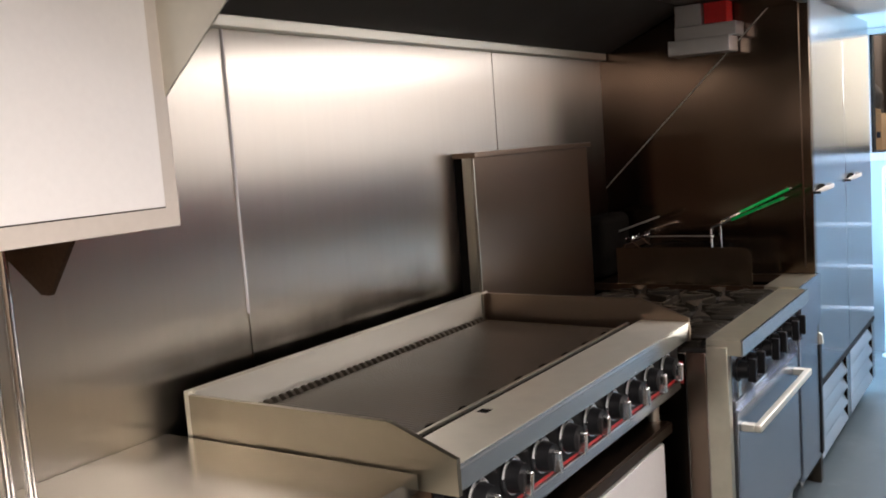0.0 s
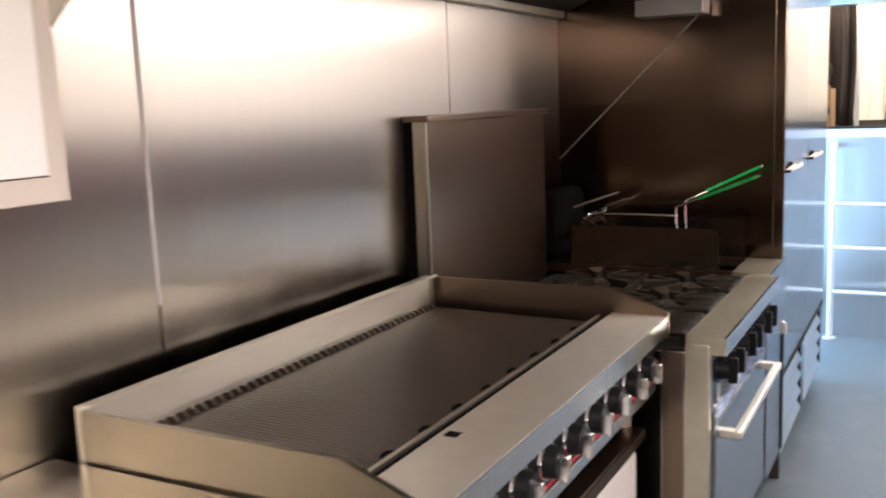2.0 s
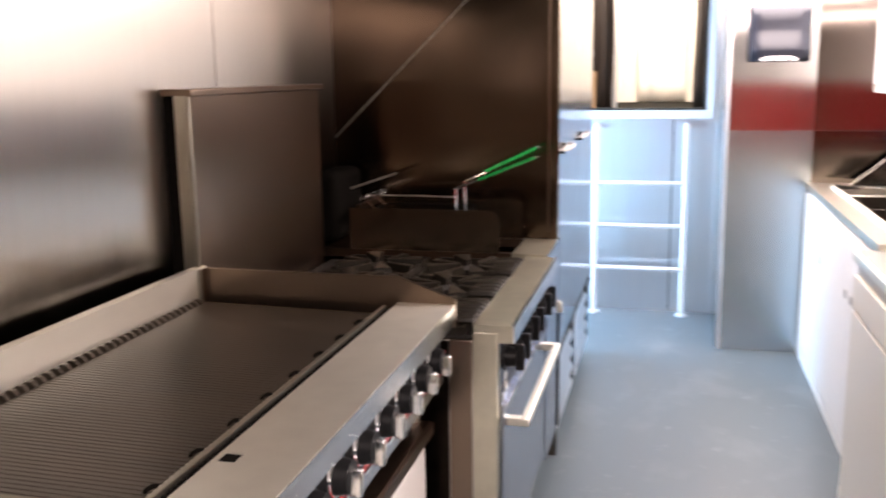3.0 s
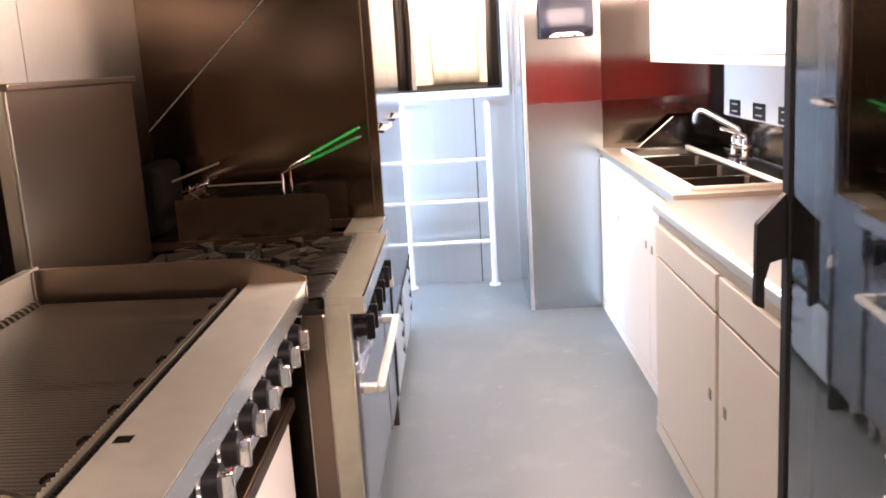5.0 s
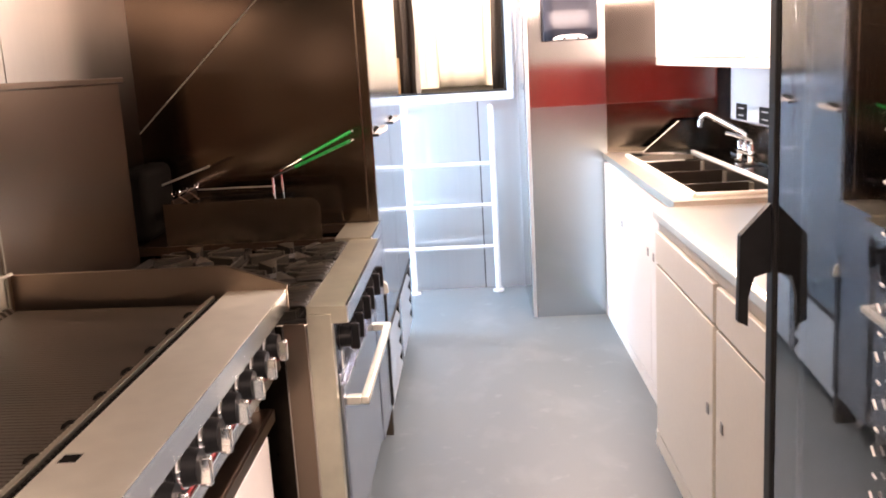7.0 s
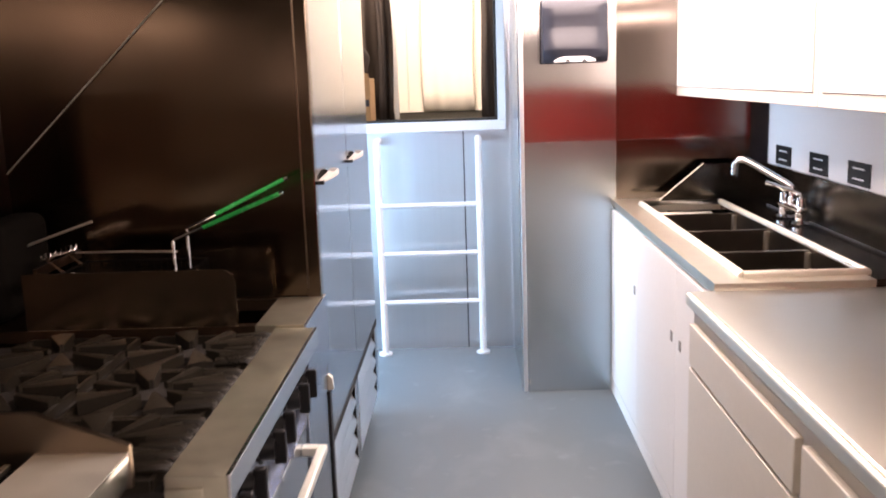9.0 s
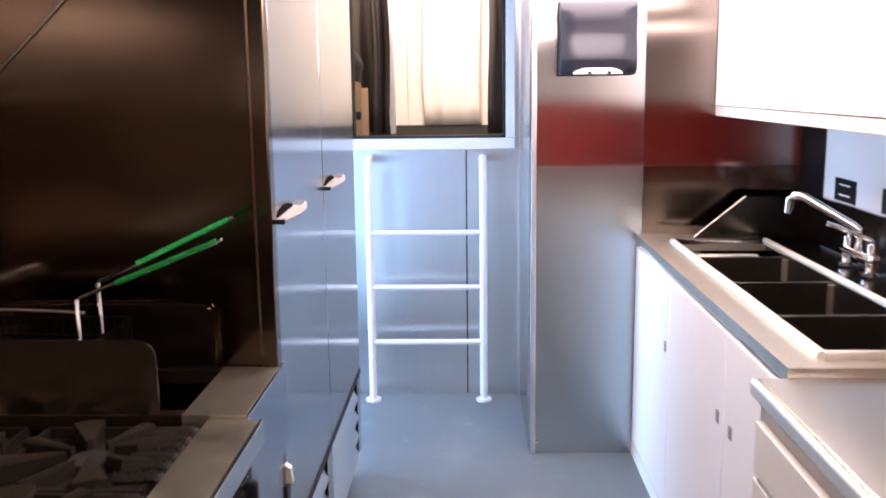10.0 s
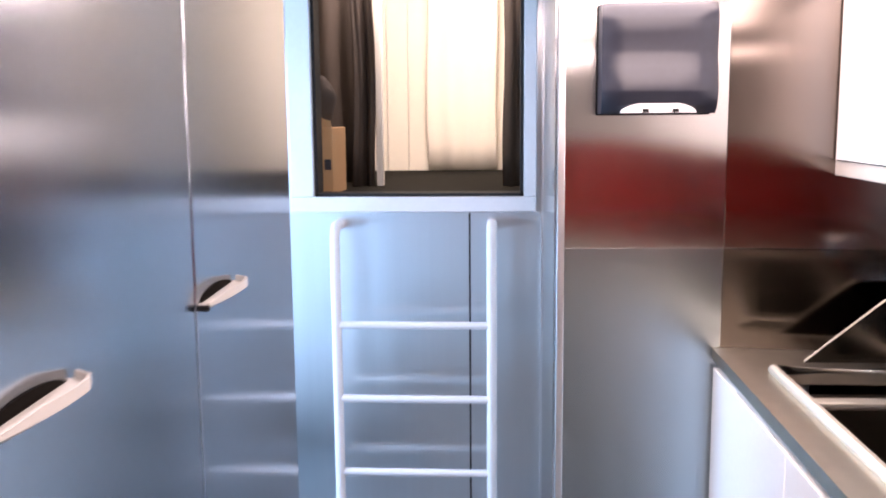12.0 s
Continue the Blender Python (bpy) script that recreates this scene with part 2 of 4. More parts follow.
def box(bm, x0, x1, y0, y1, z0, z1, r=0.0, seg=2):
    ret = bmesh.ops.create_cube(bm, size=1.0, matrix=Matrix.LocRotScale(((x0 + x1) / 2, (y0 + y1) / 2, (z0 + z1) / 2), None, (abs(x1 - x0), abs(y1 - y0), abs(z1 - z0))))
    if r > 0:
        vs = set(ret["verts"])
        bmesh.ops.bevel(bm, geom=[e for e in bm.edges if e.verts[0] in vs and e.verts[1] in vs], offset=r, segments=seg, affect="EDGES", profile=0.5)
        bm.normal_update()
        flat = bm.faces.layers.int["flat"]
        for f in bm.faces:
            if max(abs(c) for c in f.normal) > 0.9999:
                f[flat] = 1
    return bm


def cyl(bm, a, b, r, r2=None, n=20):
    a, b = Vector(a), Vector(b)
    d = b - a
    m = Matrix.Translation((a + b) / 2) @ d.to_track_quat("Z", "Y").to_matrix().to_4x4()
    bmesh.ops.create_cone(bm, cap_ends=True, segments=n, radius1=r, radius2=r if r2 is None else r2, depth=d.length, matrix=m)
    return bm


def tube(bm, pts, r, n=10):
    """A round rod along points."""
    pts = [Vector(p) for p in pts]
    rings, up = [], None
    for i, p in enumerate(pts):
        d = (pts[min(i + 1, len(pts) - 1)] - pts[max(i - 1, 0)]).normalized()
        side = d.cross(Vector((0, 0, 1)) if abs(d.z) < 0.95 else Vector((0, 1, 0))).normalized()
        if up is not None and side.dot(up) < 0:
            side = -side
        up = side
        other = d.cross(side)
        rings.append([bm.verts.new(p + r * (math.cos(2 * math.pi * k / n) * side + math.sin(2 * math.pi * k / n) * other)) for k in range(n)])
    for a, b in zip(rings, rings[1:]):
        for k in range(n):
            bm.faces.new((a[k], a[(k + 1) % n], b[(k + 1) % n], b[k]))
    bm.faces.new(rings[0][::-1])
    bm.faces.new(rings[-1])
    return bm


def extrude(bm, outline, axis, lo, hi):
    """A plate: a flat outline in the two other axes, from lo to hi along the axis."""
    def at(p, v):
        q = list(p)
        q.insert("xyz".index(axis), v)
        return q
    a = [bm.verts.new(at(p, lo)) for p in outline]
    b = [bm.verts.new(at(p, hi)) for p in outline]
    n = len(outline)
    bm.faces.new(a[::-1])
    bm.faces.new(b)
    for i in range(n):
        bm.faces.new((a[i], a[(i + 1) % n], b[(i + 1) % n], b[i]))
    bmesh.ops.recalc_face_normals(bm, faces=bm.faces)
    return bm


def link_mesh(name, bm, mat, smooth=True):
    me = bpy.data.meshes.new(name)
    bmesh.ops.recalc_face_normals(bm, faces=bm.faces)
    if smooth:
        flat = bm.faces.layers.int["flat"]
        for f in bm.faces:
            f.smooth = f[flat] == 0
        bm.faces.layers.int.remove(flat)
        for e in bm.edges:
            if len(e.link_faces) == 2 and e.calc_face_angle(0) > radians(32):
                e.smooth = False
    bm.to_mesh(me)
    bm.free()
    me.materials.append(mat)
    return new(name, me)


def thing(name, label, category, at=(0, 0, 0), group="", kind=""):
    ob = new(name)
    ob.empty_display_size = 0.1
    ob.location = at
    return tagged(ob, label, category, group, kind)


def part(name, bm, mat, parent, label=""):
    ob = link_mesh(name, bm, mat)
    ob.parent = parent
    if parent.parent is None and parent.type == "EMPTY":
        ob.matrix_parent_inverse = Matrix.Translation(parent.location).inverted()
    return tagged(ob, label)


def solid(name, bm, mat, label, category, group="", kind=""):
    return tagged(link_mesh(name, bm, mat), label, category, group, kind)


def cuboid(*a, **k):
    return box(fresh(), *a, **k)


# ---- plan ----
WX, RX = -0.72, 1.97            # inner faces of the two long walls
REAR, BACK, TOP = -2.4, 6.74, 2.1
END = 4.27                      # steel end wall of the cooking line
TOWEL = 5.94                    # short wall with the towel dispenser
WIN = (0.069, 0.83, 1.311, 2.06)    # opening to the loft over the cab

# ---- structure ----
solid("floor", cuboid(WX - 0.1, RX + 0.1, REAR - 0.1, BACK + 0.1, -0.06, 0.0), FLOOR, "worn grey vinyl floor of the truck with pale scuffs", "floor", kind="structure")
solid("ceiling", cuboid(WX - 0.1, RX + 0.1, REAR - 0.1, BACK + 0.1, TOP, TOP + 0.06), CEILING, "white panelled truck ceiling", "ceiling", kind="structure")


def wall_x(name, x0, x1, y0, y1, hole, mat, label):
    """A long wall with one opening (y, y, z, z)."""
    bm = fresh()
    a, b, c, d = hole
    box(bm, x0, x1, y0, a, 0, TOP)
    box(bm, x0, x1, b, y1, 0, TOP)
    if c > 0:
        box(bm, x0, x1, a, b, 0, c)
    box(bm, x0, x1, a, b, d, TOP)
    return solid(name, bm, mat, label, "wall", kind="structure")


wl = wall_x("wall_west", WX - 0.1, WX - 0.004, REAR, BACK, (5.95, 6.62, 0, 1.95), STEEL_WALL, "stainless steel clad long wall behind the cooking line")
wr = solid("wall_east", cuboid(RX + 0.004, RX + 0.1, REAR, BACK, 0, TOP), FRP, "white board wall above the sink counter", "wall", kind="structure")
# the first two boards are unseen, coloured dark to dim what the steel mirrors
for y0, y1, mat in ((REAR, 1.5, REARWALL), (1.503, 4.3, RED_WALL), (4.303, 4.5, FRP), (4.503, 5.625, FRP)):
    part("wall_board", cuboid(RX, RX + 0.004, y0, y1, 0, TOP), mat, wr)
part("corner_panel", cuboid(RX - 0.004, RX + 0.004, 5.628, TOWEL, 0, TOP), GLOSSY, wr, "glossy black corner panel")
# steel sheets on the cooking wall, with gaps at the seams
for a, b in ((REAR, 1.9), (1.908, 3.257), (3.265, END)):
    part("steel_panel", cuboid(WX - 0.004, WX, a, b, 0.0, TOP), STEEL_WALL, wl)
part("seam_strip", cuboid(WX - 0.004, WX + 0.006, 1.901, 1.907, 1.17, 1.9, r=0.002), PAINT, wl, "bright seam cover strip")

bm = fresh()
# unseen rear wall, kept dark for the reflections
box(bm, WX, RX, REAR - 0.1, REAR, 0, TOP)
rear = solid("wall_south", bm, REARWALL, "plain dark rear wall, unseen, that dims the steel's reflections", "wall", kind="structure")

bm = fresh()
a, b, c, d = WIN
box(bm, WX, a, BACK, BACK + 0.1, 0, TOP)
box(bm, b, RX, BACK, BACK + 0.1, 0, TOP)
box(bm, a, b, BACK, BACK + 0.1, 0, c)
box(bm, a, b, BACK, BACK + 0.1, d, TOP)
wb = solid("wall_north", bm, STEEL_BULK, "brushed steel bulkhead below the loft opening", "wall", kind="structure")
part("steel_panel", cuboid(WX, 0.631, BACK - 0.004, BACK, 0, c - 0.06), STEEL_BULK, wb)
part("seam", cuboid(0.631, 0.638, BACK - 0.003, BACK, 0, c - 0.06), GASKET, wb)
part("steel_panel", cuboid(0.638, 0.9, BACK - 0.004, BACK, 0, c - 0.06), STEEL_BULK, wb)
frame_win = thing("window_1", "white framed loft opening above the ladder", "window", (0.43, BACK, c), kind="structure")
for n, q in (("window_sill", (a - 0.085, b + 0.045, c - 0.055, c)), ("window_head", (a - 0.085, b + 0.045, d, d + 0.035)), ("window_jamb", (a - 0.085, a, c, d)), ("window_jamb", (b, b + 0.045, c, d))):
    part(n, cuboid(q[0], q[1], BACK - 0.03, BACK + 0.02, q[2], q[3], r=0.004), PAINT, frame_win)
part("inner_sill", cuboid(a + 0.012, b - 0.012, BACK + 0.0, BACK + 0.12, c + 0.001, c + 0.006), GASKET, frame_win)
for q in ((a, a + 0.012, c, d), (b - 0.012, b, c, d), (a, b, c, c + 0.012)):
    part("gasket", cuboid(q[0], q[1], BACK - 0.01, BACK + 0.09, q[2], q[3]), GASKET, frame_win)

bm = fresh()
box(bm, 0.915, RX, TOWEL + 0.004, TOWEL + 0.06, 0, TOP)
box(bm, 0.9, 0.96, TOWEL + 0.06, BACK, 0, TOP)
wt = solid("wall_inner", bm, STEEL_SIDE, "brushed steel partition beside the sink", "wall", kind="structure")
part("steel_panel", cuboid(0.915, 1.355, TOWEL, TOWEL + 0.004, 0, 1.233), STEEL_LOWER, wt)
part("steel_panel", cuboid(0.915, 1.355, TOWEL, TOWEL + 0.004, 1.236, TOP), STEEL_SIDE, wt)
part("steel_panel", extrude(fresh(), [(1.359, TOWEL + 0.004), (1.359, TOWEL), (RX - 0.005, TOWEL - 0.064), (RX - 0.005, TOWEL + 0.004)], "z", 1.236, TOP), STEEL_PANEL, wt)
part("steel_panel", extrude(fresh(), [(1.359, TOWEL + 0.004), (1.359, TOWEL), (RX - 0.005, TOWEL - 0.064), (RX - 0.005, TOWEL + 0.004)], "z", 0, 1.233), STEEL_DIMMED, wt, "lower sheet darkened for its dark reflection")
part("bolt", cyl(fresh(), (0.932, TOWEL - 0.012, 0.05), (0.932, TOWEL - 0.004, 0.05), 0.008, n=10), CHROME, wt)
part("corner_trim", cuboid(0.905, 0.925, TOWEL - 0.004, TOWEL + 0.02, 0, TOP, r=0.003), ALUMINIUM, wt)
part("corner_trim", cuboid(0.894, 0.9, BACK - 0.03, BACK, 0, TOP), ALUMINIUM, wt)

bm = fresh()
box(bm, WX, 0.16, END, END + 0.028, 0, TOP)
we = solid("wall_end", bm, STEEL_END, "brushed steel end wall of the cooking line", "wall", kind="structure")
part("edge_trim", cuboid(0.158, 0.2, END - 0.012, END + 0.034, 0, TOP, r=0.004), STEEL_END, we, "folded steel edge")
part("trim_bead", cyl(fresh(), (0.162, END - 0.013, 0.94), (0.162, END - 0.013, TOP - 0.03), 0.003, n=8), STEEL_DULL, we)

# ---- loft seen through the opening ----
LB = 8.6
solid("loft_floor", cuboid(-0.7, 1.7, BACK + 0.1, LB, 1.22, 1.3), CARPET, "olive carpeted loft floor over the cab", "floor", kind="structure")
bm = fresh()
box(bm, -0.76, -0.7, BACK + 0.1, LB, 1.2, 2.6)
box(bm, 1.7, 1.76, BACK + 0.1, LB, 1.2, 2.6)
box(bm, -0.76, 1.76, LB, LB + 0.06, 1.2, 2.6)
box(bm, -0.76, 1.76, BACK + 0.1, LB + 0.06, 2.6, 2.66)
box(bm, -0.76, 1.76, BACK + 0.04, BACK + 0.1, TOP + 0.06, 2.66)
wlf = solid("wall_loft", bm, CREAM, "cream panelled loft walls", "wall", kind="structure")
for x0, x1 in ((-0.3, 0.105), (0.109, 0.225), (0.229, 0.6), (0.604, 1.1)):
    part("wall_panel", cuboid(x0, x1, LB - 0.012, LB, 1.3, 2.6, r=0.002), CURTAIN, wlf)


def drape(name, x0, x1, y, z0, z1, depth, waves, mat, label, seed):
    rng = random.Random(seed)
    bm, cols = fresh(), 40
    ph = [rng.uniform(0, 6) for _ in range(3)]
    rows_ = []
    for j in range(9):
        z = z0 + (z1 - z0) * j / 8
        row = []
        for i in range(cols + 1):
            u = i / cols
            w = math.sin(u * waves * 6.28 + ph[0] + 0.25 * math.sin(j * 0.7)) + 0.4 * math.sin(u * waves * 14 + ph[1] + j * 0.2)
            row.append(bm.verts.new((x0 + (x1 - x0) * u + 0.006 * math.sin(j + ph[2]), y + depth * w, z)))
        rows_.append(row)
    for r0, r1 in zip(rows_, rows_[1:]):
        for i in range(cols):
            bm.faces.new((r0[i], r0[i + 1], r1[i + 1], r1[i]))
    ob = solid(name, bm, mat, label, "curtain")
    sm = ob.modifiers.new("thick", "SOLIDIFY")
    sm.thickness = 0.006
    return ob


drape("curtain", 0.34, 0.72, LB - 0.08, 1.305, 2.5, 0.012, 1.4, CURTAIN, "pale beige curtain hanging in the loft", 3)
drape("curtain", 0.12, 0.212, 7.35, 1.305, 2.5, 0.02, 1.2, DRAPE, "dark brown drape gathered in the loft", 5)
drape("curtain", 0.76, 0.9, 7.3, 1.305, 2.5, 0.02, 1.3, DRAPE, "dark olive drape gathered in the loft", 7)
drape("curtain", -0.3, 0.14, 7.55, 1.305, 2.5, 0.02, 2.3, DRAPE, "dark brown drape along the loft side", 9)
solid("loft_board", cuboid(0.205, 0.235, 7.4, 7.44, 1.3, 2.5, r=0.004), CREAM, "narrow upright cream board in the loft", "board")
card = thing("cardboard_box", "open brown cardboard box standing on the loft floor", "box", (0.08, 7.0, 1.3))
part("box", cuboid(-0.18, 0.106, 6.9, 7.2, 1.301, 1.56, r=0.004), CARD, card)
part("flap", extrude(fresh(), [(0.0, 1.56), (0.105, 1.56), (0.1, 1.585), (0.0, 1.62)], "y", 6.9, 6.906), CARD, card)
part("label", cuboid(0.075, 0.1, 6.896, 6.9, 1.4, 1.44), SMOKE, card)
bag = thing("dark_bag", "black bag slumped on the cardboard box", "bag", (0.02, 7.0, 1.5))
bm = fresh()
bmesh.ops.create_icosphere(bm, subdivisions=3, radius=0.1, matrix=Matrix.LocRotScale((0.0, 7.05, 1.66), None, (1.0, 0.7, 1.05)))
for v in bm.verts:
    v.co += 0.015 * noise.noise_vector(v.co * 14)
part("body", bm, DRAPE, bag)

# ---- cooking line ----
def knob(name, parent, x, y, z, face, grip, r, turn=0.0, wing=0.012):
    """A control knob on a panel that faces +x: dial plate, tapered body and a bar grip."""
    k = part(name, cyl(fresh(), (x, y, z), (x + 0.036, y, z), r * 0.8, r * 0.66, 28), face, parent)
    part("bezel", cyl(fresh(), (x - 0.002, y, z), (x + 0.004, y, z), r, r * 0.97, 28), BLACK, k, "black dial plate")
    bright = grip != BLACK
    long = r * (0.62 if bright else 0.95)
    bm = box(fresh(), -0.012, 0.014, -wing, wing, -long * (1.25 if bright else 1), long * (0.6 if bright else 1), r=0.005, seg=3)
    for v in bm.verts:
        if v.co.x > 0:
            v.co.y *= 0.75
    bmesh.ops.transform(bm, matrix=pose(x + 0.043, y, z, turn, 0, 0), verts=bm.verts)
    part("grip", bm, grip, k, "bright chrome grip" if bright else "")
    if bright:
        part("collar", cyl(fresh(), (x + 0.004, y, z), (x + 0.01, y, z), r * 0.86, r * 0.84, 28), grip, k, "chrome collar ring")
    return k


GY0, GY1 = 1.612, 2.972
broiler = thing("charbroiler", "long stainless charbroiler with dark ribbed grates on a low stand", "charbroiler", (-0.3, 2.3, 0.66))
part("body", cuboid(-0.638, 0.02, GY0 + 0.004, GY1 - 0.004, 0.77, 0.915), STEEL_DARK, broiler)
bm = cuboid(-0.655, -0.638, GY0, GY1, 0.8, 1.047, r=0.003)
box(bm, -0.64, -0.628, GY0 + 0.012, GY1 - 0.012, 1.04, 1.0465)
part("back_splash", bm, STEEL, broiler)
for y in (GY0, GY1 - 0.012):
    part("side_panel", extrude(fresh(), [(-0.638, 0.905), (-0.638, 1.038), (-0.068, 1.036), (0.087, 0.978), (0.087, 0.905)], "y", y, y + 0.012), STEEL_FLANK if y == GY0 else STEEL_DULL, broiler)
bm = fresh()
HY0, HY1 = 1.921, 1.957
for y0, y1, x0, x1 in ((GY0 + 0.012, HY0, -0.07, 0.085), (HY1, GY1 - 0.012, -0.07, 0.085), (HY0, HY1, -0.03, 0.085), (HY0, HY1, -0.07, -0.062)):
    box(bm, x0, x1, y0, y1, 0.955, 0.967)
part("front_ledge", bm, STEEL_LEDGE, broiler)
part("ledge_lip", extrude(fresh(), [(0.073, 0.955), (0.086, 0.955), (0.086, 0.966), (0.0865, 0.966), (0.082, 0.91), (0.07, 0.91)], "y", GY0 + 0.012, GY1 - 0.012), STEEL_LIP, broiler, "bright folded front lip")
part("grease_trough", cuboid(-0.637, -0.03, GY0 + 0.012, GY1 - 0.012, 0.915, 0.92), MATT_BLACK, broiler, "black greasy drip trough")
part("control_panel", cuboid(0.02, 0.045, GY0 + 0.01, GY1 - 0.01, 0.786, 0.915), BLACK, broiler, "black control panel")
part("panel_rail", cuboid(0.02, 0.052, GY0 + 0.01, GY1 - 0.01, 0.75, 0.782, r=0.003), STEEL_LIP, broiler)
GN, GW = 9, (GY1 - GY0 - 0.12) / 9
for i in range(GN):
    y0 = GY0 + 0.06 + i * GW
    w = GW - 0.001
    bm = fresh()
    for k in range(10):
        yy = y0 + GW * (k + 0.5) / 10
        extrude(bm, [(-0.605, 0.935), (-0.605, 0.955), (-0.115, 0.947), (-0.115, 0.93)], "y", yy - 0.0057, yy + 0.0057)
        if k % 2 == 0:
            extrude(bm, [(-0.636, 0.945), (-0.636, 0.958), (-0.628, 0.966), (-0.614, 0.966), (-0.605, 0.956), (-0.605, 0.945)], "y", yy - 0.0055, yy + 0.0055)
    extrude(bm, [(-0.605, 0.936), (-0.605, 0.953), (-0.12, 0.945), (-0.12, 0.928)], "y", y0, y0 + w)
    g = part("grate", bm, GRATE, broiler, "seasoned ribbed iron grate")
    part("lifting_tab", tube(fresh(), [(-0.135, y0 + 0.02, 0.943), (-0.132, y0 + 0.022, 0.952), (-0.126, y0 + 0.032, 0.955), (-0.12, y0 + 0.038, 0.953), (-0.116, y0 + 0.04, 0.945)], 0.0038, 6), MATT_BLACK, g)
    rng = random.Random(i)
    kb = knob("knob", broiler, 0.045, y0 + w / 2, 0.848, BLACK, CHROME, 0.047, rng.uniform(-9, 9), 0.007)
    for a0 in (0.25, 1.85):
        arc = [(0.0505, y0 + w / 2 + 0.0425 * math.cos(a0 + 0.16 * q), 0.848 + 0.0425 * math.sin(a0 + 0.16 * q)) for q in range(8)]
        part("dial_print", tube(fresh(), arc, 0.0016, 5), LETTER, kb, "thin white dial arc")
part("panel_line", cuboid(0.045, 0.0465, GY0 + 0.012, GY1 - 0.012, 0.784, 0.7915), RED, broiler, "thin red line along the panel")
part("grate_rail", cuboid(-0.102, -0.091, GY0 + 0.05, GY1 - 0.05, 0.915, 0.967, r=0.002), STEEL_COUNTER, broiler, "bare steel rail along the grates")
bm, dark = fresh(), fresh()
for k in range(78):
    yy = GY0 + 0.065 + k * (GY1 - GY0 - 0.13) / 77
    box(bm, -0.112, -0.1045, yy - 0.003, yy + 0.003, 0.95, 0.959)
    box(dark, -0.088, -0.074, yy - 0.005, yy + 0.005, 0.93, 0.961)
part("rail_beads", bm, STEEL, broiler, "row of small bright studs")
part("rail_teeth", dark, MATT_BLACK, broiler, "row of black teeth")
# nearly flush black plug paints the slot's inner shade
part("ledge_slot", cuboid(-0.0615, -0.0305, HY0 + 0.0005, HY1 - 0.0005, 0.951, 0.9645), MATT_BLACK, broiler, "black plug standing for the shade in the square slot")
for x in (-0.6, -0.02):
    for y in (GY0 + 0.07, GY1 - 0.07):
        part("leg", cyl(fresh(), (x, y, 0.66), (x, y, 0.77), 0.018), STEEL, broiler)

stand = thing("equipment_stand", "low steel framed stand with white panels under the charbroiler", "stand", (-0.3, 2.3, 0))
# top and edge coloured dark for the shade under the broiler
part("top", cuboid(-0.7, 0.03, GY0, GY1 - 0.06, 0.62, 0.66, r=0.004), STEEL_DARK, stand)
part("top_edge", cuboid(0.03, 0.036, GY0, GY1 - 0.06, 0.625, 0.657, r=0.002), STEEL_DARK, stand)
part("body", cuboid(-0.7, 0.0, GY0 + 0.01, GY1 - 0.07, 0.06, 0.62), STEEL_DARK, stand)
for y0, y1 in ((GY0 + 0.03, 2.24), (2.28, GY1 - 0.1)):
    part("door", cuboid(0.0, 0.022, y0, y1, 0.1, 0.6, r=0.004), WHITE, stand, "white door panel")
part("plinth", cuboid(-0.68, -0.04, GY0 + 0.02, GY1 - 0.08, 0, 0.06), GASKET, stand)

# range with six burners
RY0, RY1 = 3.0, 3.93
stove = thing("gas_range", "stainless gas range with black iron burner grates and oven below", "range", (-0.2, 3.45, 0))
part("body", cuboid(-0.63, 0.18, RY0, RY1, 0.12, 0.86, r=0.004), STEEL_PLATE, stove)
part("side_trim", cuboid(0.124, 0.19, RY0 - 0.004, RY0 + 0.03, 0.08, 0.884, r=0.002), STEEL_RANGE, stove)
part("side_strip", cuboid(0.06, 0.119, RY0 - 0.004, RY0 + 0.02, 0.08, 0.86, r=0.002), STEEL_DULL, stove, "heat-browned side strip")
part("end_plate", cuboid(0.19, 0.232, RY0 - 0.004, RY0 - 0.001, 0.858, 0.905), STEEL_RANGE, stove)
part("red_tag", cuboid(0.02, 0.05, RY0 - 0.007, RY0 - 0.004, 0.76, 0.83, r=0.001), RED, stove, "small dull red tag on the side")
part("side_panel", cuboid(-0.62, 0.056, RY0 - 0.003, RY0 + 0.002, 0.12, 0.855), STEEL_BLACK, stove, "near-black side panel")
part("front_ledge", extrude(fresh(), [(0.125, 0.885), (0.125, 0.905), (0.232, 0.905), (0.232, 0.858), (0.19, 0.858), (0.19, 0.885)], "y", RY0, RY1), STEEL_RANGE, stove)
part("ledge_lip", cuboid(0.2285, 0.238, RY0, RY1, 0.857, 0.9058, r=0.001), STEEL_LIP, stove, "bright front lip")
part("drip_tray", cuboid(-0.62, 0.125, RY0 + 0.01, RY1 - 0.01, 0.86, 0.872), IRON, stove)
part("control_panel", cuboid(0.18, 0.192, RY0 + 0.03, RY1 - 0.03, 0.72, 0.858), STEEL_OVEN, stove)
part("riser", cuboid(-0.71, -0.635, 2.93, 3.885, 0.86, 1.53, r=0.01), STEEL_DULL, stove)
part("riser_flange", cuboid(-0.674, -0.638, 2.926, 2.93, 0.87, 1.514), STEEL_COUNTER, stove)
# black strip paints the shade of the gap beside the riser
part("riser_gap_strip", cuboid(-0.708, -0.675, 2.926, 2.93, 0.87, 1.514), MATT_BLACK, stove, "black strip standing in for the dark gap beside the riser")
part("riser_edge", cuboid(-0.636, -0.631, 2.93, 2.938, 0.87, 1.514, r=0.001), STEEL_COUNTER, stove, "bright folded edge")
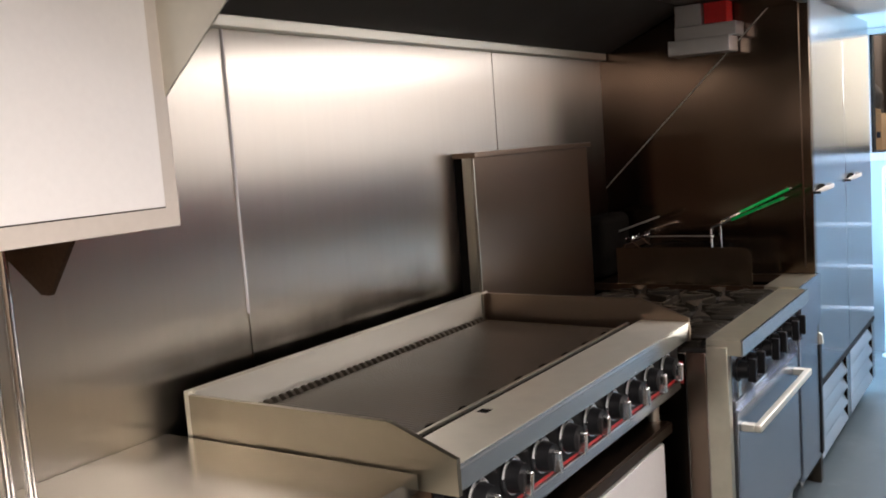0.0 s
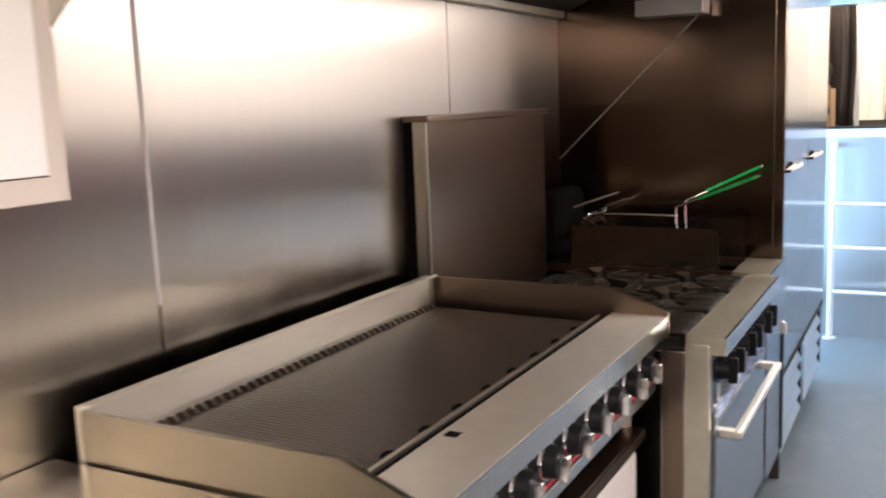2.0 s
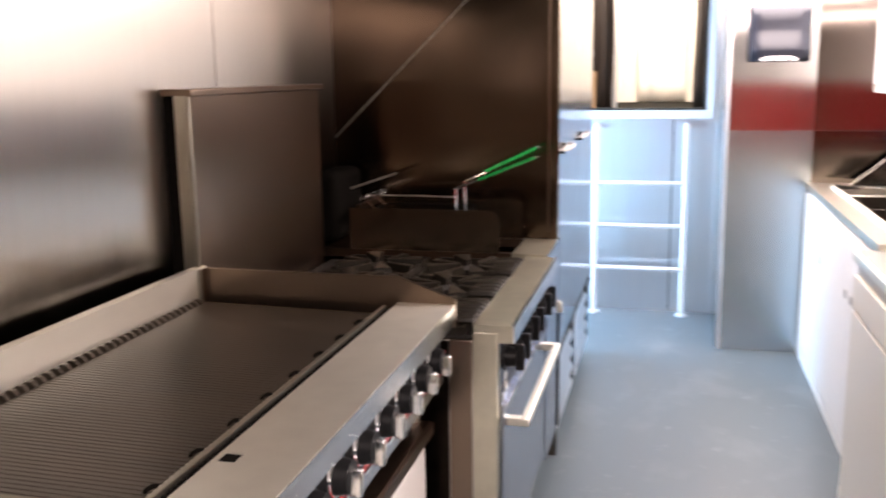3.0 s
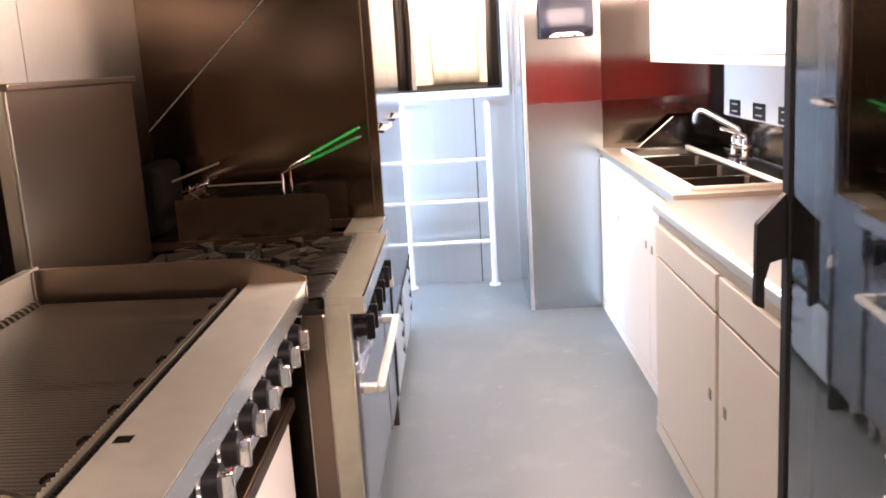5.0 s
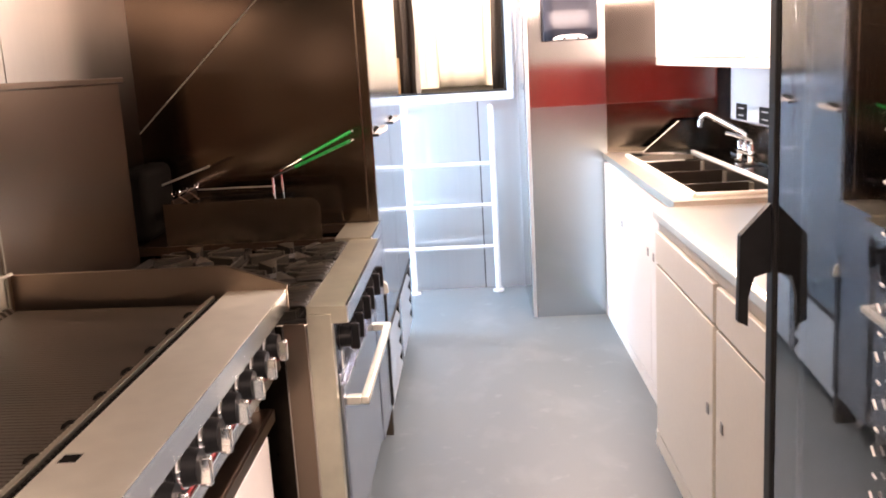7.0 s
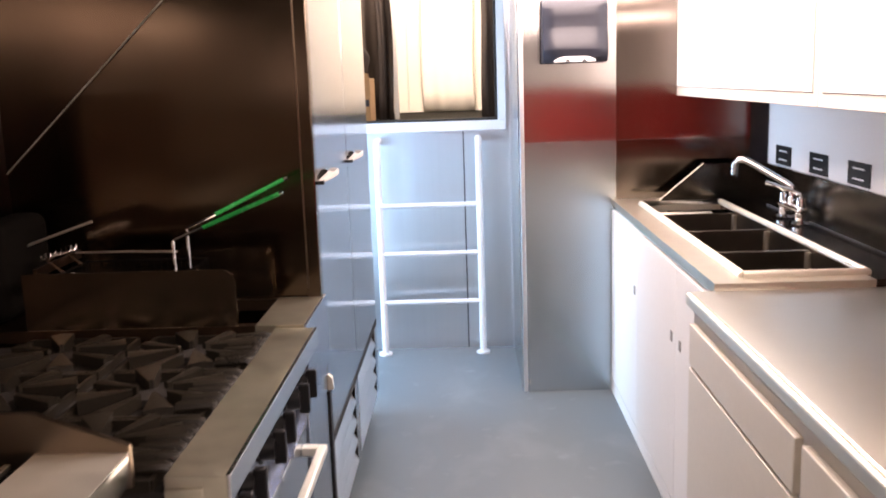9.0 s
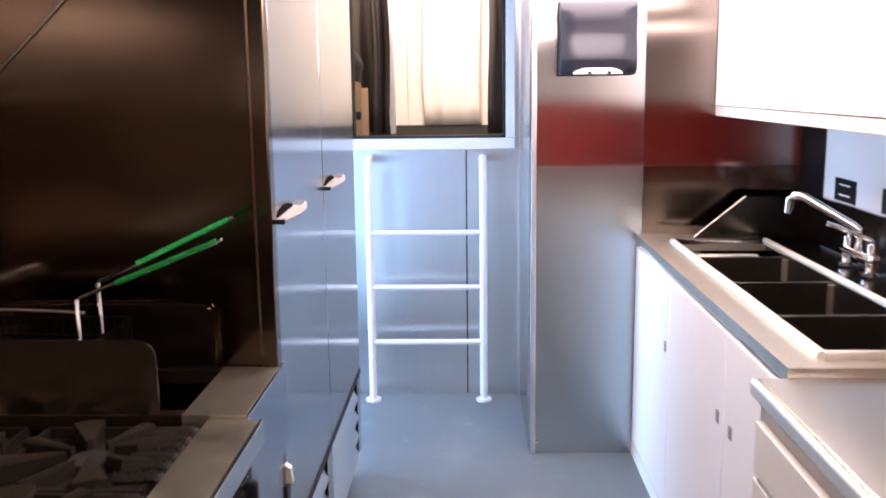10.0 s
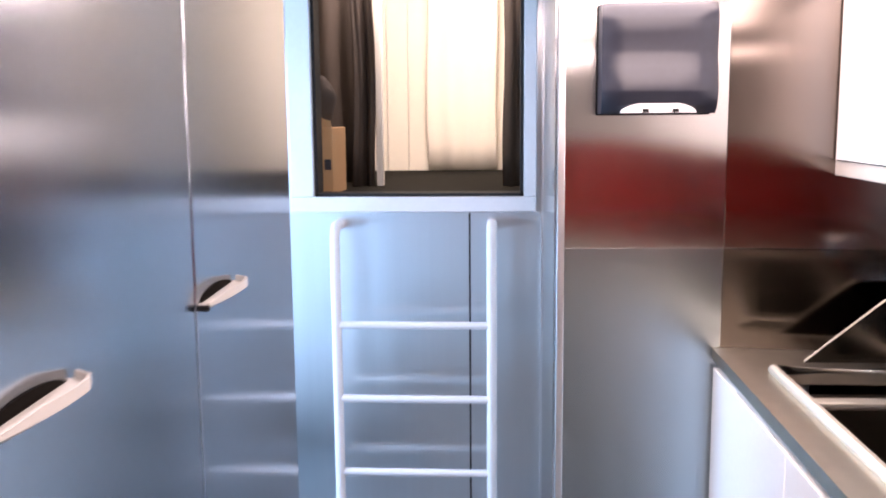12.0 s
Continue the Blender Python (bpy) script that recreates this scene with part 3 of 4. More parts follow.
part("riser_cap", cuboid(-0.715, -0.62, 2.925, 3.892, 1.512, 1.532, r=0.004), STEEL_DULL, stove)
for y in (3.1, 3.21, 3.4, 3.51, 3.7, 3.81):
    knob("knob", stove, 0.192, y, 0.79, BLACK, BLACK, 0.039)
d = part("oven_door", cuboid(0.18, 0.2, RY0 + 0.05, RY1 - 0.05, 0.16, 0.7, r=0.006), STEEL_OVEN, stove)
part("handle", cuboid(0.24, 0.265, 3.075, 3.825, 0.595, 0.62, r=0.006), STEEL, d, "bright square handle bar")
for y in (3.075, 3.795):
    part("bracket", cuboid(0.2, 0.242, y, y + 0.03, 0.595, 0.62, r=0.004), STEEL, d)
part("valve_shelf", cuboid(0.192, 0.212, RY0 + 0.035, 3.84, 0.668, 0.674, r=0.001), STEEL_OVEN, stove, "slim steel valve shelf")
for y in (3.18, 3.46, 3.6, 3.78):
    part("valve_plate", extrude(fresh(), [(0.192, 0.675), (0.222, 0.675), (0.222, 0.715), (0.206, 0.738), (0.192, 0.738)], "y", y, y + 0.005), STEEL_OVEN, stove, "upright valve plate")
part("vent_slot", cuboid(0.2, 0.203, RY0 + 0.06, RY0 + 0.09, 0.71, 0.76), CHROME, stove)
for y in (RY0 + 0.06, RY1 - 0.06):
    for x in (-0.55, 0.12):
        part("leg", cyl(fresh(), (x, y, 0), (x, y, 0.12), 0.02), CHROME, stove)


def wedge(bm, rim, under, ridge):
    """A finger of a grate: four rim corners, their feet, and a ridge along the top."""
    r, u, t = [[bm.verts.new(c) for c in cs] for cs in (rim, under, ridge)]
    for f in ((r[0], t[0], r[1]), (r[2], t[1], r[3]), (r[1], t[0], t[1], r[2]), (r[3], t[1], t[0], r[0]), (u[0], u[1], u[2], u[3])):
        bm.faces.new(f)
    for k in range(4):
        m = (k + 1) % 4
        bm.faces.new((r[k], r[m], u[m], u[k]))
    bmesh.ops.recalc_face_normals(bm, faces=list({f for v in r + u + t for f in v.link_faces}))


for i in range(3):
    for j in range(2):
        cx, cy = -0.05 - j * 0.335, RY0 + 0.16 + i * 0.305
        bm, h = fresh(), 0.145
        for s in (-1, 1):
            box(bm, cx - h, cx + h, cy + s * h - 0.005, cy + s * h + 0.005, 0.872, 0.894)
            box(bm, cx + s * h - 0.005, cx + s * h + 0.005, cy - h, cy + h, 0.872, 0.892)
        for k in range(8):
            an = k * math.pi / 4 + math.pi / 8
            out = min(h / abs(math.cos(an)), h / abs(math.sin(an))) - 0.002
            p, q = Vector((cx + 0.042 * math.cos(an), cy + 0.042 * math.sin(an))), Vector((cx + out * math.cos(an), cy + out * math.sin(an)))
            n = Vector((-math.sin(an), math.cos(an)))
            low, top = 0.876, (0.906 if k % 2 else 0.911)
            w = 0.017 if k % 2 else 0.03
            rim = [(*(p + n * 0.005), top - 0.003), (*(p - n * 0.005), top - 0.003), (*(q - n * w), top - 0.003), (*(q + n * w), top - 0.003)]
            under = [(c0[0], c0[1], low) for c0 in rim]
            ridge = [(*p, top), (*q, top)]
            wedge(bm, rim, under, ridge)
        if j == 0:
            for dy in (-0.105, -0.06, -0.02, 0.02, 0.06, 0.105):
                tube(bm, [(cx + 0.085, cy + dy, 0.896), (cx + h + 0.014, cy + dy, 0.9), (cx + h + 0.022, cy + dy, 0.895)], 0.013, 8)
        g = part("burner_grate", bm, BURNER, stove, "black cast iron burner grate")
        part("burner", cyl(fresh(), (cx, cy, 0.872), (cx, cy, 0.89), 0.045, 0.04), IRON, g)

# fryer
FY0, FY1 = 3.934, 4.262
fryer = thing("deep_fryer", "narrow stainless deep fryer with side wings", "fryer", (-0.2, 4.1, 0))
for nm, x0, x1, y0, y1 in (("rear_deck", -0.66, -0.5, FY0, FY1), ("front_deck", 0.07, 0.2, FY0, FY1), ("side_deck", -0.5, 0.07, FY0, FY0 + 0.03), ("side_deck", -0.5, 0.07, FY1 - 0.03, FY1)):
    part(nm, cuboid(x0, x1, y0, y1, 0.88, 0.912), STEEL_RANGE if nm == "front_deck" else STEEL_DARK, fryer)
part("front", cuboid(0.17, 0.2, FY0, FY1, 0.12, 0.88, r=0.003), STEEL_OVEN, fryer)
part("front_apron", cuboid(0.201, 0.208, FY0, 4.305, 0.7, 0.911, r=0.001), STEEL_OVEN, fryer, "blue-lit steel apron below the deck")
part("body", cuboid(-0.66, 0.17, FY0, FY1, 0.12, 0.62), STEEL, fryer)
part("vat", cuboid(-0.5, 0.07, FY0 + 0.03, FY1 - 0.03, 0.62, 0.7), STEEL_DARK, fryer)
part("flue", cuboid(-0.712, -0.6, FY0 + 0.012, FY1 - 0.014, 0.93, 1.2, r=0.035, seg=4), MATT_BLACK, fryer, "black rounded flue hood")
# black strip takes the place of the shaded gap before the fridge
part("gap_strip", cuboid(0.19, 0.2065, 4.268, 4.305, 0.13, 0.606, r=0.002), BLACK, fryer, "black upright strip standing in for the gap by the fridge")
part("post_cap", extrude(fresh(), [(0.195, 0.607), (0.216, 0.607), (0.212, 0.645), (0.2, 0.655)], "y", 4.285, 4.305), STEEL, fryer, "bright slanted cap")


def wing(y, x1):
    o = [(-0.55, 0.912), (x1, 0.912), (x1, 1.03)] + [(x1 - 0.04 + 0.04 * math.cos(t), 1.028 + 0.04 * math.sin(t)) for t in (0.3, 0.7, 1.1, 1.57)] + [(-0.55, 1.068)]
    part("side_wing", extrude(fresh(), o, "y", y, y + 0.006), STEEL_WING, fryer, "heat-browned side wing")


wing(FY0 + 0.004, 0.024)
wing(FY1 - 0.012, 0.056)
for y in (FY0 + 0.05, FY1 - 0.05):
    for x in (-0.6, 0.12):
        part("leg", cyl(fresh(), (x, y, 0), (x, y, 0.12), 0.02), CHROME, fryer)

part("basket_hanger", cuboid(-0.52, -0.512, FY0 + 0.012, FY1 - 0.02, 1.055, 1.08), STEEL_DARK, fryer)
basket = thing("fry_basket", "wire fry basket with green coated handle resting over the fryer", "basket", (-0.25, 4.1, 0.93))
bm = fresh()
BX0, BX1, BY0, BY1 = -0.48, -0.12, 4.0, 4.2
for z, s in ((1.05, 0), (1.01, 0.008), (0.97, 0.014)):
    tube(bm, [(BX0 + s, BY0 + s, z), (BX1 - s, BY0 + s, z), (BX1 - s, BY1 - s, z), (BX0 + s, BY1 - s, z), (BX0 + s, BY0 + s, z)], 0.003, 6)
for k in range(19):
    x = BX0 + (BX1 - BX0) * k / 18
    tube(bm, [(x, BY0, 1.05), (x, BY0 + 0.015, 0.94), (x, BY1 - 0.015, 0.94), (x, BY1, 1.05)], 0.0013, 4)
for k in range(11):
    y = BY0 + (BY1 - BY0) * k / 10
    tube(bm, [(BX0, y, 1.05), (BX0 + 0.015, y, 0.94), (BX1 - 0.015, y, 0.94), (BX1, y, 1.05)], 0.0013, 4)
part("mesh", bm, MATT_BLACK, basket)
part("hanger_rod", tube(fresh(), [(-0.69, 4.1, 1.09), (-0.6, 4.1, 1.121), (-0.41, 4.1, 1.184)], 0.004, 8), STEEL, basket, "slim bare steel rod")
part("spring", tube(fresh(), [(-0.565 + 0.0019 * k, 4.085 + 0.008 * math.cos(k * 0.8), 1.082 + 0.0006 * k + 0.008 * math.sin(k * 0.8)) for k in range(60)], 0.0026, 6), CHROME, basket, "bright coiled chrome wire")
part("rim_rod", tube(fresh(), [(-0.46, 4.085, 1.098), (-0.3, 4.06, 1.102), (-0.15, 4.02, 1.105)], 0.0028, 6), STEEL, basket, "thin rim rod")
part("hook", tube(fresh(), [(BX0, 4.04, 1.05), (BX0 - 0.04, 4.04, 1.085), (BX0 - 0.05, 4.1, 1.09), (BX0 - 0.04, 4.16, 1.085), (BX0, 4.16, 1.05)], 0.004, 6), STEEL_DARK, basket)
for foot, neck, tip in (((-0.15, 3.988, 1.05), (-0.15, 3.988, 1.141), (0.147, 3.984, 1.26)), ((-0.129, 4.05, 1.05), (-0.129, 4.05, 1.162), (0.129, 4.146, 1.282))):
    foot, neck, tip = Vector(foot), Vector(neck), Vector(tip)
    grip_start = neck.lerp(tip, 0.3)
    hd = part("handle", tube(fresh(), [foot, neck, neck.lerp(tip, 0.02), grip_start], 0.0045, 8), CHROME, basket)
    part("grip", tube(fresh(), [grip_start - (tip - neck) * 0.01, neck.lerp(tip, 0.6), tip], 0.0062, 10), GREEN, hd, "green vinyl grip")
    part("grip_end", tube(fresh(), [tip, tip.lerp(neck, -0.035)], 0.0045, 8), CHROME, hd, "bright bare wire end")

# hood
hood = thing("extractor_hood", "dark canopy hood over the cooking line", "hood", (-0.3, 2.9, 1.9))
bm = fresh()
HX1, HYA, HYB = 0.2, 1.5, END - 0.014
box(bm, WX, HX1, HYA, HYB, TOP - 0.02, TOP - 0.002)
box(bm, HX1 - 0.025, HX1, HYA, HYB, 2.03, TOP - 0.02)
part("canopy", bm, STEEL_BLACK, hood)
part("rear_lip", cuboid(WX, WX + 0.04, HYA + 0.006, HYB - 0.006, 1.895, 1.925, r=0.003), STEEL, hood)
bm = fresh()
extrude(bm, [(WX + 0.035, 1.925), (WX + 0.055, 1.925), (-0.3, TOP - 0.02), (-0.34, TOP - 0.02)], "y", HYA + 0.006, HYB - 0.006)
part("filter_bank", bm, IRON, hood)
part("end_skirt", extrude(fresh(), [(WX, 1.5), (-0.06, 2.04), (HX1, 2.04), (HX1, TOP - 0.002), (WX, TOP - 0.002)], "y", HYA - 0.004, HYA), STEEL, hood)
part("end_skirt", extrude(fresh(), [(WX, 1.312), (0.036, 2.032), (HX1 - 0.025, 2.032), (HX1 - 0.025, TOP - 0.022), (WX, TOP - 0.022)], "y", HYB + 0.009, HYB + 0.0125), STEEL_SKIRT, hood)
part("skirt_edge", tube(fresh(), [(WX, HYB + 0.007, 1.309), (0.04, HYB + 0.007, 2.031)], 0.0022, 8), STEEL, hood, "thin folded edge")
gb_ = thing("grease_box", "small galvanised grease box with a red tag under the hood", "box", (-0.25, 4.15, 1.91))
part("tray", cuboid(-0.343, -0.082, 4.12, 4.25, 1.866, 1.93, r=0.003), ALUMINIUM, gb_)
part("housing", cuboid(-0.315, -0.055, 4.13, 4.25, 1.93, 1.985, r=0.003), ALUMINIUM, gb_)
part("cap", cuboid(-0.315, -0.2, 4.14, 4.25, 1.985, 2.075, r=0.003), ALUMINIUM, gb_)
part("tag", cuboid(-0.195, -0.1, 4.16, 4.25, 1.985, 2.075), RED, gb_, "red plastic block")

# steel counter and wall cabinet beside the charbroiler
counter = thing("steel_counter", "plain stainless counter beside the charbroiler", "counter", (-0.35, 0.2, 0))
part("top", cuboid(WX + 0.002, 0.0, REAR + 0.02, GY0 - 0.006, 0.9, 0.942, r=0.005), STEEL_BENCH, counter)
part("body", cuboid(WX + 0.01, -0.03, REAR + 0.03, GY0 - 0.02, 0, 0.9), CREAM, counter)
for y in (1.152, 1.196):
    solid("upright_rod", cyl(fresh(), (-0.62, y, 0.942), (-0.62, y, 1.445), 0.011), CHROME, "slim chrome upright rod between counter and cabinet", "rod", "chrome rods")


def cabinet_box(name, x_face, x_back, y0, y1, z0, z1, ndoors, label, facing, mat, frame_mat):
    """A cabinet whose doors face +x (facing 1) or -x (facing -1)."""
    c = thing(name, label, "cabinet", ((x_face + x_back) / 2, (y0 + y1) / 2, z0))
    part("body", cuboid(min(x_face, x_back), max(x_face, x_back), y0, y1, z0, z1, r=0.002), frame_mat, c)
    w = (y1 - y0) / ndoors
    for i in range(ndoors):
        a_ = y0 + (0.038 if i == 0 else i * w + 0.002)
        b_ = y0 + (w * ndoors - 0.038 if i == ndoors - 1 else (i + 1) * w - 0.002)
        xs = sorted((x_face, x_face + facing * 0.005))
        gap = sorted((x_face, x_face + facing * 0.0012))
        d = part("door", cuboid(xs[0], xs[1], a_, b_, z0 + 0.042, z1 - 0.03, r=0.0015), mat, c)
        part("door_gap", cuboid(gap[0], gap[1], a_ - 0.002, b_ + 0.002, z0 + 0.0395, z1 - 0.0275), GASKET, d, "thin dark shadow gap")
    return c


cabinet_box("wall_cabinet", -0.472, WX + 0.002, 0.35, 1.502, 1.441, 2.07, 2, "white wall cabinet above the steel counter", 1, WHITE, FRAME)
bm = fresh()
extrude(bm, [(WX, 1.44), (-0.5, 1.44), (-0.588, 1.334), (-0.615, 1.334), (WX, 1.405)], "y", 1.265, 1.275)
solid("shelf_bracket", bm, STEEL_DARK, "triangular dark brown bracket under the wall cabinet", "bracket")

# ---- refrigerator ----
fridge = thing("refrigerator", "tall two-door stainless refrigerator with louvred base", "refrigerator", (-0.2, 5.0, 0))
X, Y0, Y1, YM = 0.197, 4.308, 5.79, 5.022
part("body", cuboid(WX + 0.02, X - 0.055, Y0, Y1, 0.08, 2.07, r=0.004), STEEL_COOL, fridge)
for y0, y1, hy in ((Y0 + 0.004, YM - 0.004, 4.318), (YM + 0.004, Y1 - 0.004, 5.04)):
    d = part("door", cuboid(X - 0.05, X, y0, y1, 0.435, 2.06, r=0.003), STEEL_COOL, fridge)
    part("gasket", cuboid(X - 0.058, X - 0.05, y0 + 0.01, y1 - 0.01, 0.445, 2.05), GASKET, d)
    bm = fresh()
    rows_ = []
    for k in range(13):
        u = k / 12
        dep = (0.02 + 0.022 * math.sin(0.5 * math.pi * min(1.0, u * 1.4))) * (1.0 if u < 0.85 else 1.0 - ((u - 0.85) / 0.15) ** 2 * 0.75)
        y, z = hy + 0.215 * u, 1.247 + 0.007 * u
        tall = 0.012 + 0.01 * min(1.0, u * 3)
        rows_.append([bm.verts.new(p) for p in ((X - 0.002, y, z + 0.004), (X + dep * 0.7, y, z), (X + dep, y, z + 0.006), (X + dep, y, z + tall), (X + dep - 0.005, y, z + tall), (X + dep - 0.006, y, z + 0.009), (X - 0.002, y, z + 0.011))])
    for r0, r1 in zip(rows_, rows_[1:]):
        for q in range(7):
            bm.faces.new((r0[q], r0[(q + 1) % 7], r1[(q + 1) % 7], r1[q]))
    bm.faces.new(rows_[0])
    bm.faces.new(rows_[-1][::-1])
    h_ = part("handle", bm, PULL, d, "pale boat-shaped pull handle")
    part("end_cap", cuboid(X, X + 0.022, hy - 0.008, hy + 0.001, 1.244, 1.256, r=0.003), BLACK, h_, "black end cap")
    cup = [(hy + 0.01 + 0.195 * q / 12, 1.262 + 0.017 * math.sin(math.pi * q / 12) ** 0.6) for q in range(13)]
    part("pocket", extrude(fresh(), [(hy + 0.005, 1.256), (hy + 0.207, 1.256)] + cup[::-1], "x", X - 0.001, X + 0.003), MATT_BLACK, h_, "black recessed cup behind the lip")
part("mullion", cuboid(X - 0.0545, X - 0.02, YM - 0.0035, YM + 0.0035, 0.44, 2.06), GASKET, fridge)
part("base_rail", cuboid(X - 0.05, X + 0.002, Y0, Y1, 0.408, 0.432), GASKET, fridge)
for a_, b_, c_ in ((Y0 + 0.012, 4.93, 5.03), (5.03, 5.7, Y1 - 0.004)):
    part("grille_post", cuboid(X - 0.048, X, b_ + 0.002, c_, 0.085, 0.404, r=0.002), STEEL_COOL, fridge)
    # black plate paints the shade at the slats' far ends
    part("grille_shade", cuboid(X - 0.047, X - 0.002, b_, b_ + 0.002, 0.087, 0.402), MATT_BLACK, fridge, "black plate standing for the shade in the grille opening")
    for k in range(4):
        z = 0.088 + k * 0.079
        part("louvre", extrude(fresh(), [(X, z), (X, z + 0.012), (X - 0.036, z + 0.076), (X - 0.04, z + 0.072), (X - 0.006, z)], "y", a_, b_ - 0.001), ALUMINIUM, fridge)
part("base_back", cuboid(X - 0.06, X - 0.05, Y0, Y1, 0.08, 0.4), BLACK, fridge)
for y in (Y0 + 0.1, Y1 - 0.1):
    for x in (X - 0.1, WX + 0.15):
        part("caster", cyl(fresh(), (x, y - 0.015, 0.04), (x, y + 0.015, 0.04), 0.04), BLACK, fridge)

# ---- ladder ----
ladder = thing("ladder", "white painted tubular ladder fixed below the loft opening", "ladder", (0.43, 6.62, 0))
LX0, LX1, LY = 0.158, 0.716, 6.62
for x in (LX0, LX1):
    rl = part("rail", tube(fresh(), [(x, LY, 0.01), (x, LY, 1.17), (x, LY + 0.01, 1.195), (x, LY + 0.03, 1.21), (x, BACK - 0.01, 1.212)], 0.018, 14), PAINT, ladder)
    part("foot_plate", cyl(fresh(), (x, LY, 0), (x, LY, 0.012), 0.038), PAINT, rl)
    part("wall_flange", cyl(fresh(), (x, BACK - 0.016, 1.212), (x, BACK - 0.004, 1.212), 0.022), PAINT, rl)
for z in (0.857, 0.584, 0.305):
    part("rung", cyl(fresh(), (LX0 + 0.01, LY, z), (LX1 - 0.01, LY, z), 0.014), PAINT, ladder)

# ---- sink side ----
def base_cabinet(label, x, y0, y1, z1, doors, drawers, mat, group):
    c = thing("base_cabinet", label, "cabinet", ((x + RX) / 2, (y0 + y1) / 2, 0), group)
    part("front_frame", cuboid(x, x + 0.02, y0, y1, 0.06, z1, r=0.002), FRAME if drawers else mat, c)
    for a_, b_ in ((y0, y0 + 0.02), (y1 - 0.02, y1)):
        part("side", cuboid(x + 0.02, RX - 0.02, a_, b_, 0.06, z1), mat, c)
    part("bottom", cuboid(x + 0.02, RX - 0.02, y0 + 0.02, y1 - 0.02, 0.06, 0.08), mat, c)
    part("back", cuboid(RX - 0.02, RX - 0.01, y0, y1, 0.06, z1), mat, c)
    part("toe_kick", cuboid(x - 0.016, RX - 0.02, y0, y1, 0, 0.062), mat, c)
    for i, (a_, b_, hs) in enumerate(doors):
        top = z1 - (0.168 if drawers else 0.02)
        d = part("door", cuboid(x - 0.018, x, a_, b_, 0.07, top, r=0.003), mat, c)
        hy, hz0 = (b_ - 0.07 if hs > 0 else a_ + 0.05), (0.445 if drawers else 0.637)
        part("latch", cuboid(x - 0.022, x - 0.018, hy - 0.013, hy + 0.013, hz0, hz0 + 0.036, r=0.003), LATCH, d, "small grey finger latch")
        if drawers:
            part("drawer_front", cuboid(x - 0.018, x, a_, b_, z1 - 0.158, z1 - 0.042, r=0.003), mat, c)
            for hz in (z1 - 0.09, z1 - 0.152):
                part("hinge", cuboid(x - 0.012, x, b_ + 0.001, b_ + 0.012, hz, hz + 0.022, r=0.001), STEEL_DULL, c)
    return c


base_cabinet("white sink base cabinet with plain doors", 1.353, 4.1, 5.935, 0.925, ((4.12, 4.565, 1), (4.57, 5.255, -1), (5.26, 5.92, -1)), False, WHITE, "base cabinets")
base_cabinet("cream base cabinet with two drawers over two doors", 1.272, 2.28, 4.07, 0.9, ((2.32, 3.185, 1), (3.222, 4.045, -1)), True, CREAM, "base cabinets")
top = thing("worktop", "stainless worktop with a rolled front edge", "worktop", (1.6, 3.2, 0.9))
part("top", cuboid(1.27, RX - 0.004, 2.26, 4.092, 0.903, 0.937, r=0.004), STEEL_TOP, top)
part("front_edge", cuboid(1.252, 1.2705, 2.26, 4.092, 0.9, 0.9368, r=0.009, seg=4), STEEL, top, "folded front edge")
part("side_edge", cuboid(1.27, RX - 0.004, 4.092, 4.0955, 0.893, 0.934), STEEL, top)

sink = thing("sink_unit", "three-bowl stainless sink with raised rim and drainer", "sink", (1.65, 5.0, 0.925))
SX0, SX1, SY0, SY1, SZ = 1.433, 1.785, 4.165, 5.69, 0.962
bm = fresh()
for x0, x1, y0, y1 in ((1.335, SX0, 4.097, TOWEL - 0.002), (SX0, SX1, 4.097, SY0), (SX0, SX1, SY1, TOWEL - 0.002)):
    box(bm, x0, x1, y0, y1, 0.926, 0.956)
part("deck", bm, STEEL_SINK, sink)
part("rear_deck", cuboid(SX1, RX - 0.004, 4.097, TOWEL - 0.002, 0.926, 0.956), STEEL_SPLASH, sink, "deck behind the bowls, darkened for its dark reflection")
part("rim", tube(fresh(), [(SX0, SY0, SZ), (SX1, SY0, SZ), (SX1, SY1, SZ), (SX0, SY1, SZ), (SX0, SY0, SZ)], 0.014, 10), STEEL, sink, "rounded raised rim")
part("inner_step", cuboid(SX0 + 0.02, SX1 - 0.09, 5.47, 5.51, 0.906, 0.948, r=0.003), STEEL, sink, "pale step of the drainer")
# paler steel paints the highlight down each bowl corner
for y in (4.58, 5.0, 5.42):
    part("bowl_corner", cyl(fresh(), (SX1 - 0.02, y - 0.02, 0.7), (SX1 - 0.02, y - 0.02, 0.945), 0.012, n=10), STEEL_SINK, sink, "rounded bowl corner, its highlight put into paler steel")
ys = (SY0 + 0.03, 4.585, 5.005, 5.43)
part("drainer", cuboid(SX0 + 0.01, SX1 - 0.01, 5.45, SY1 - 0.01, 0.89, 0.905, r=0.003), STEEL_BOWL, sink)
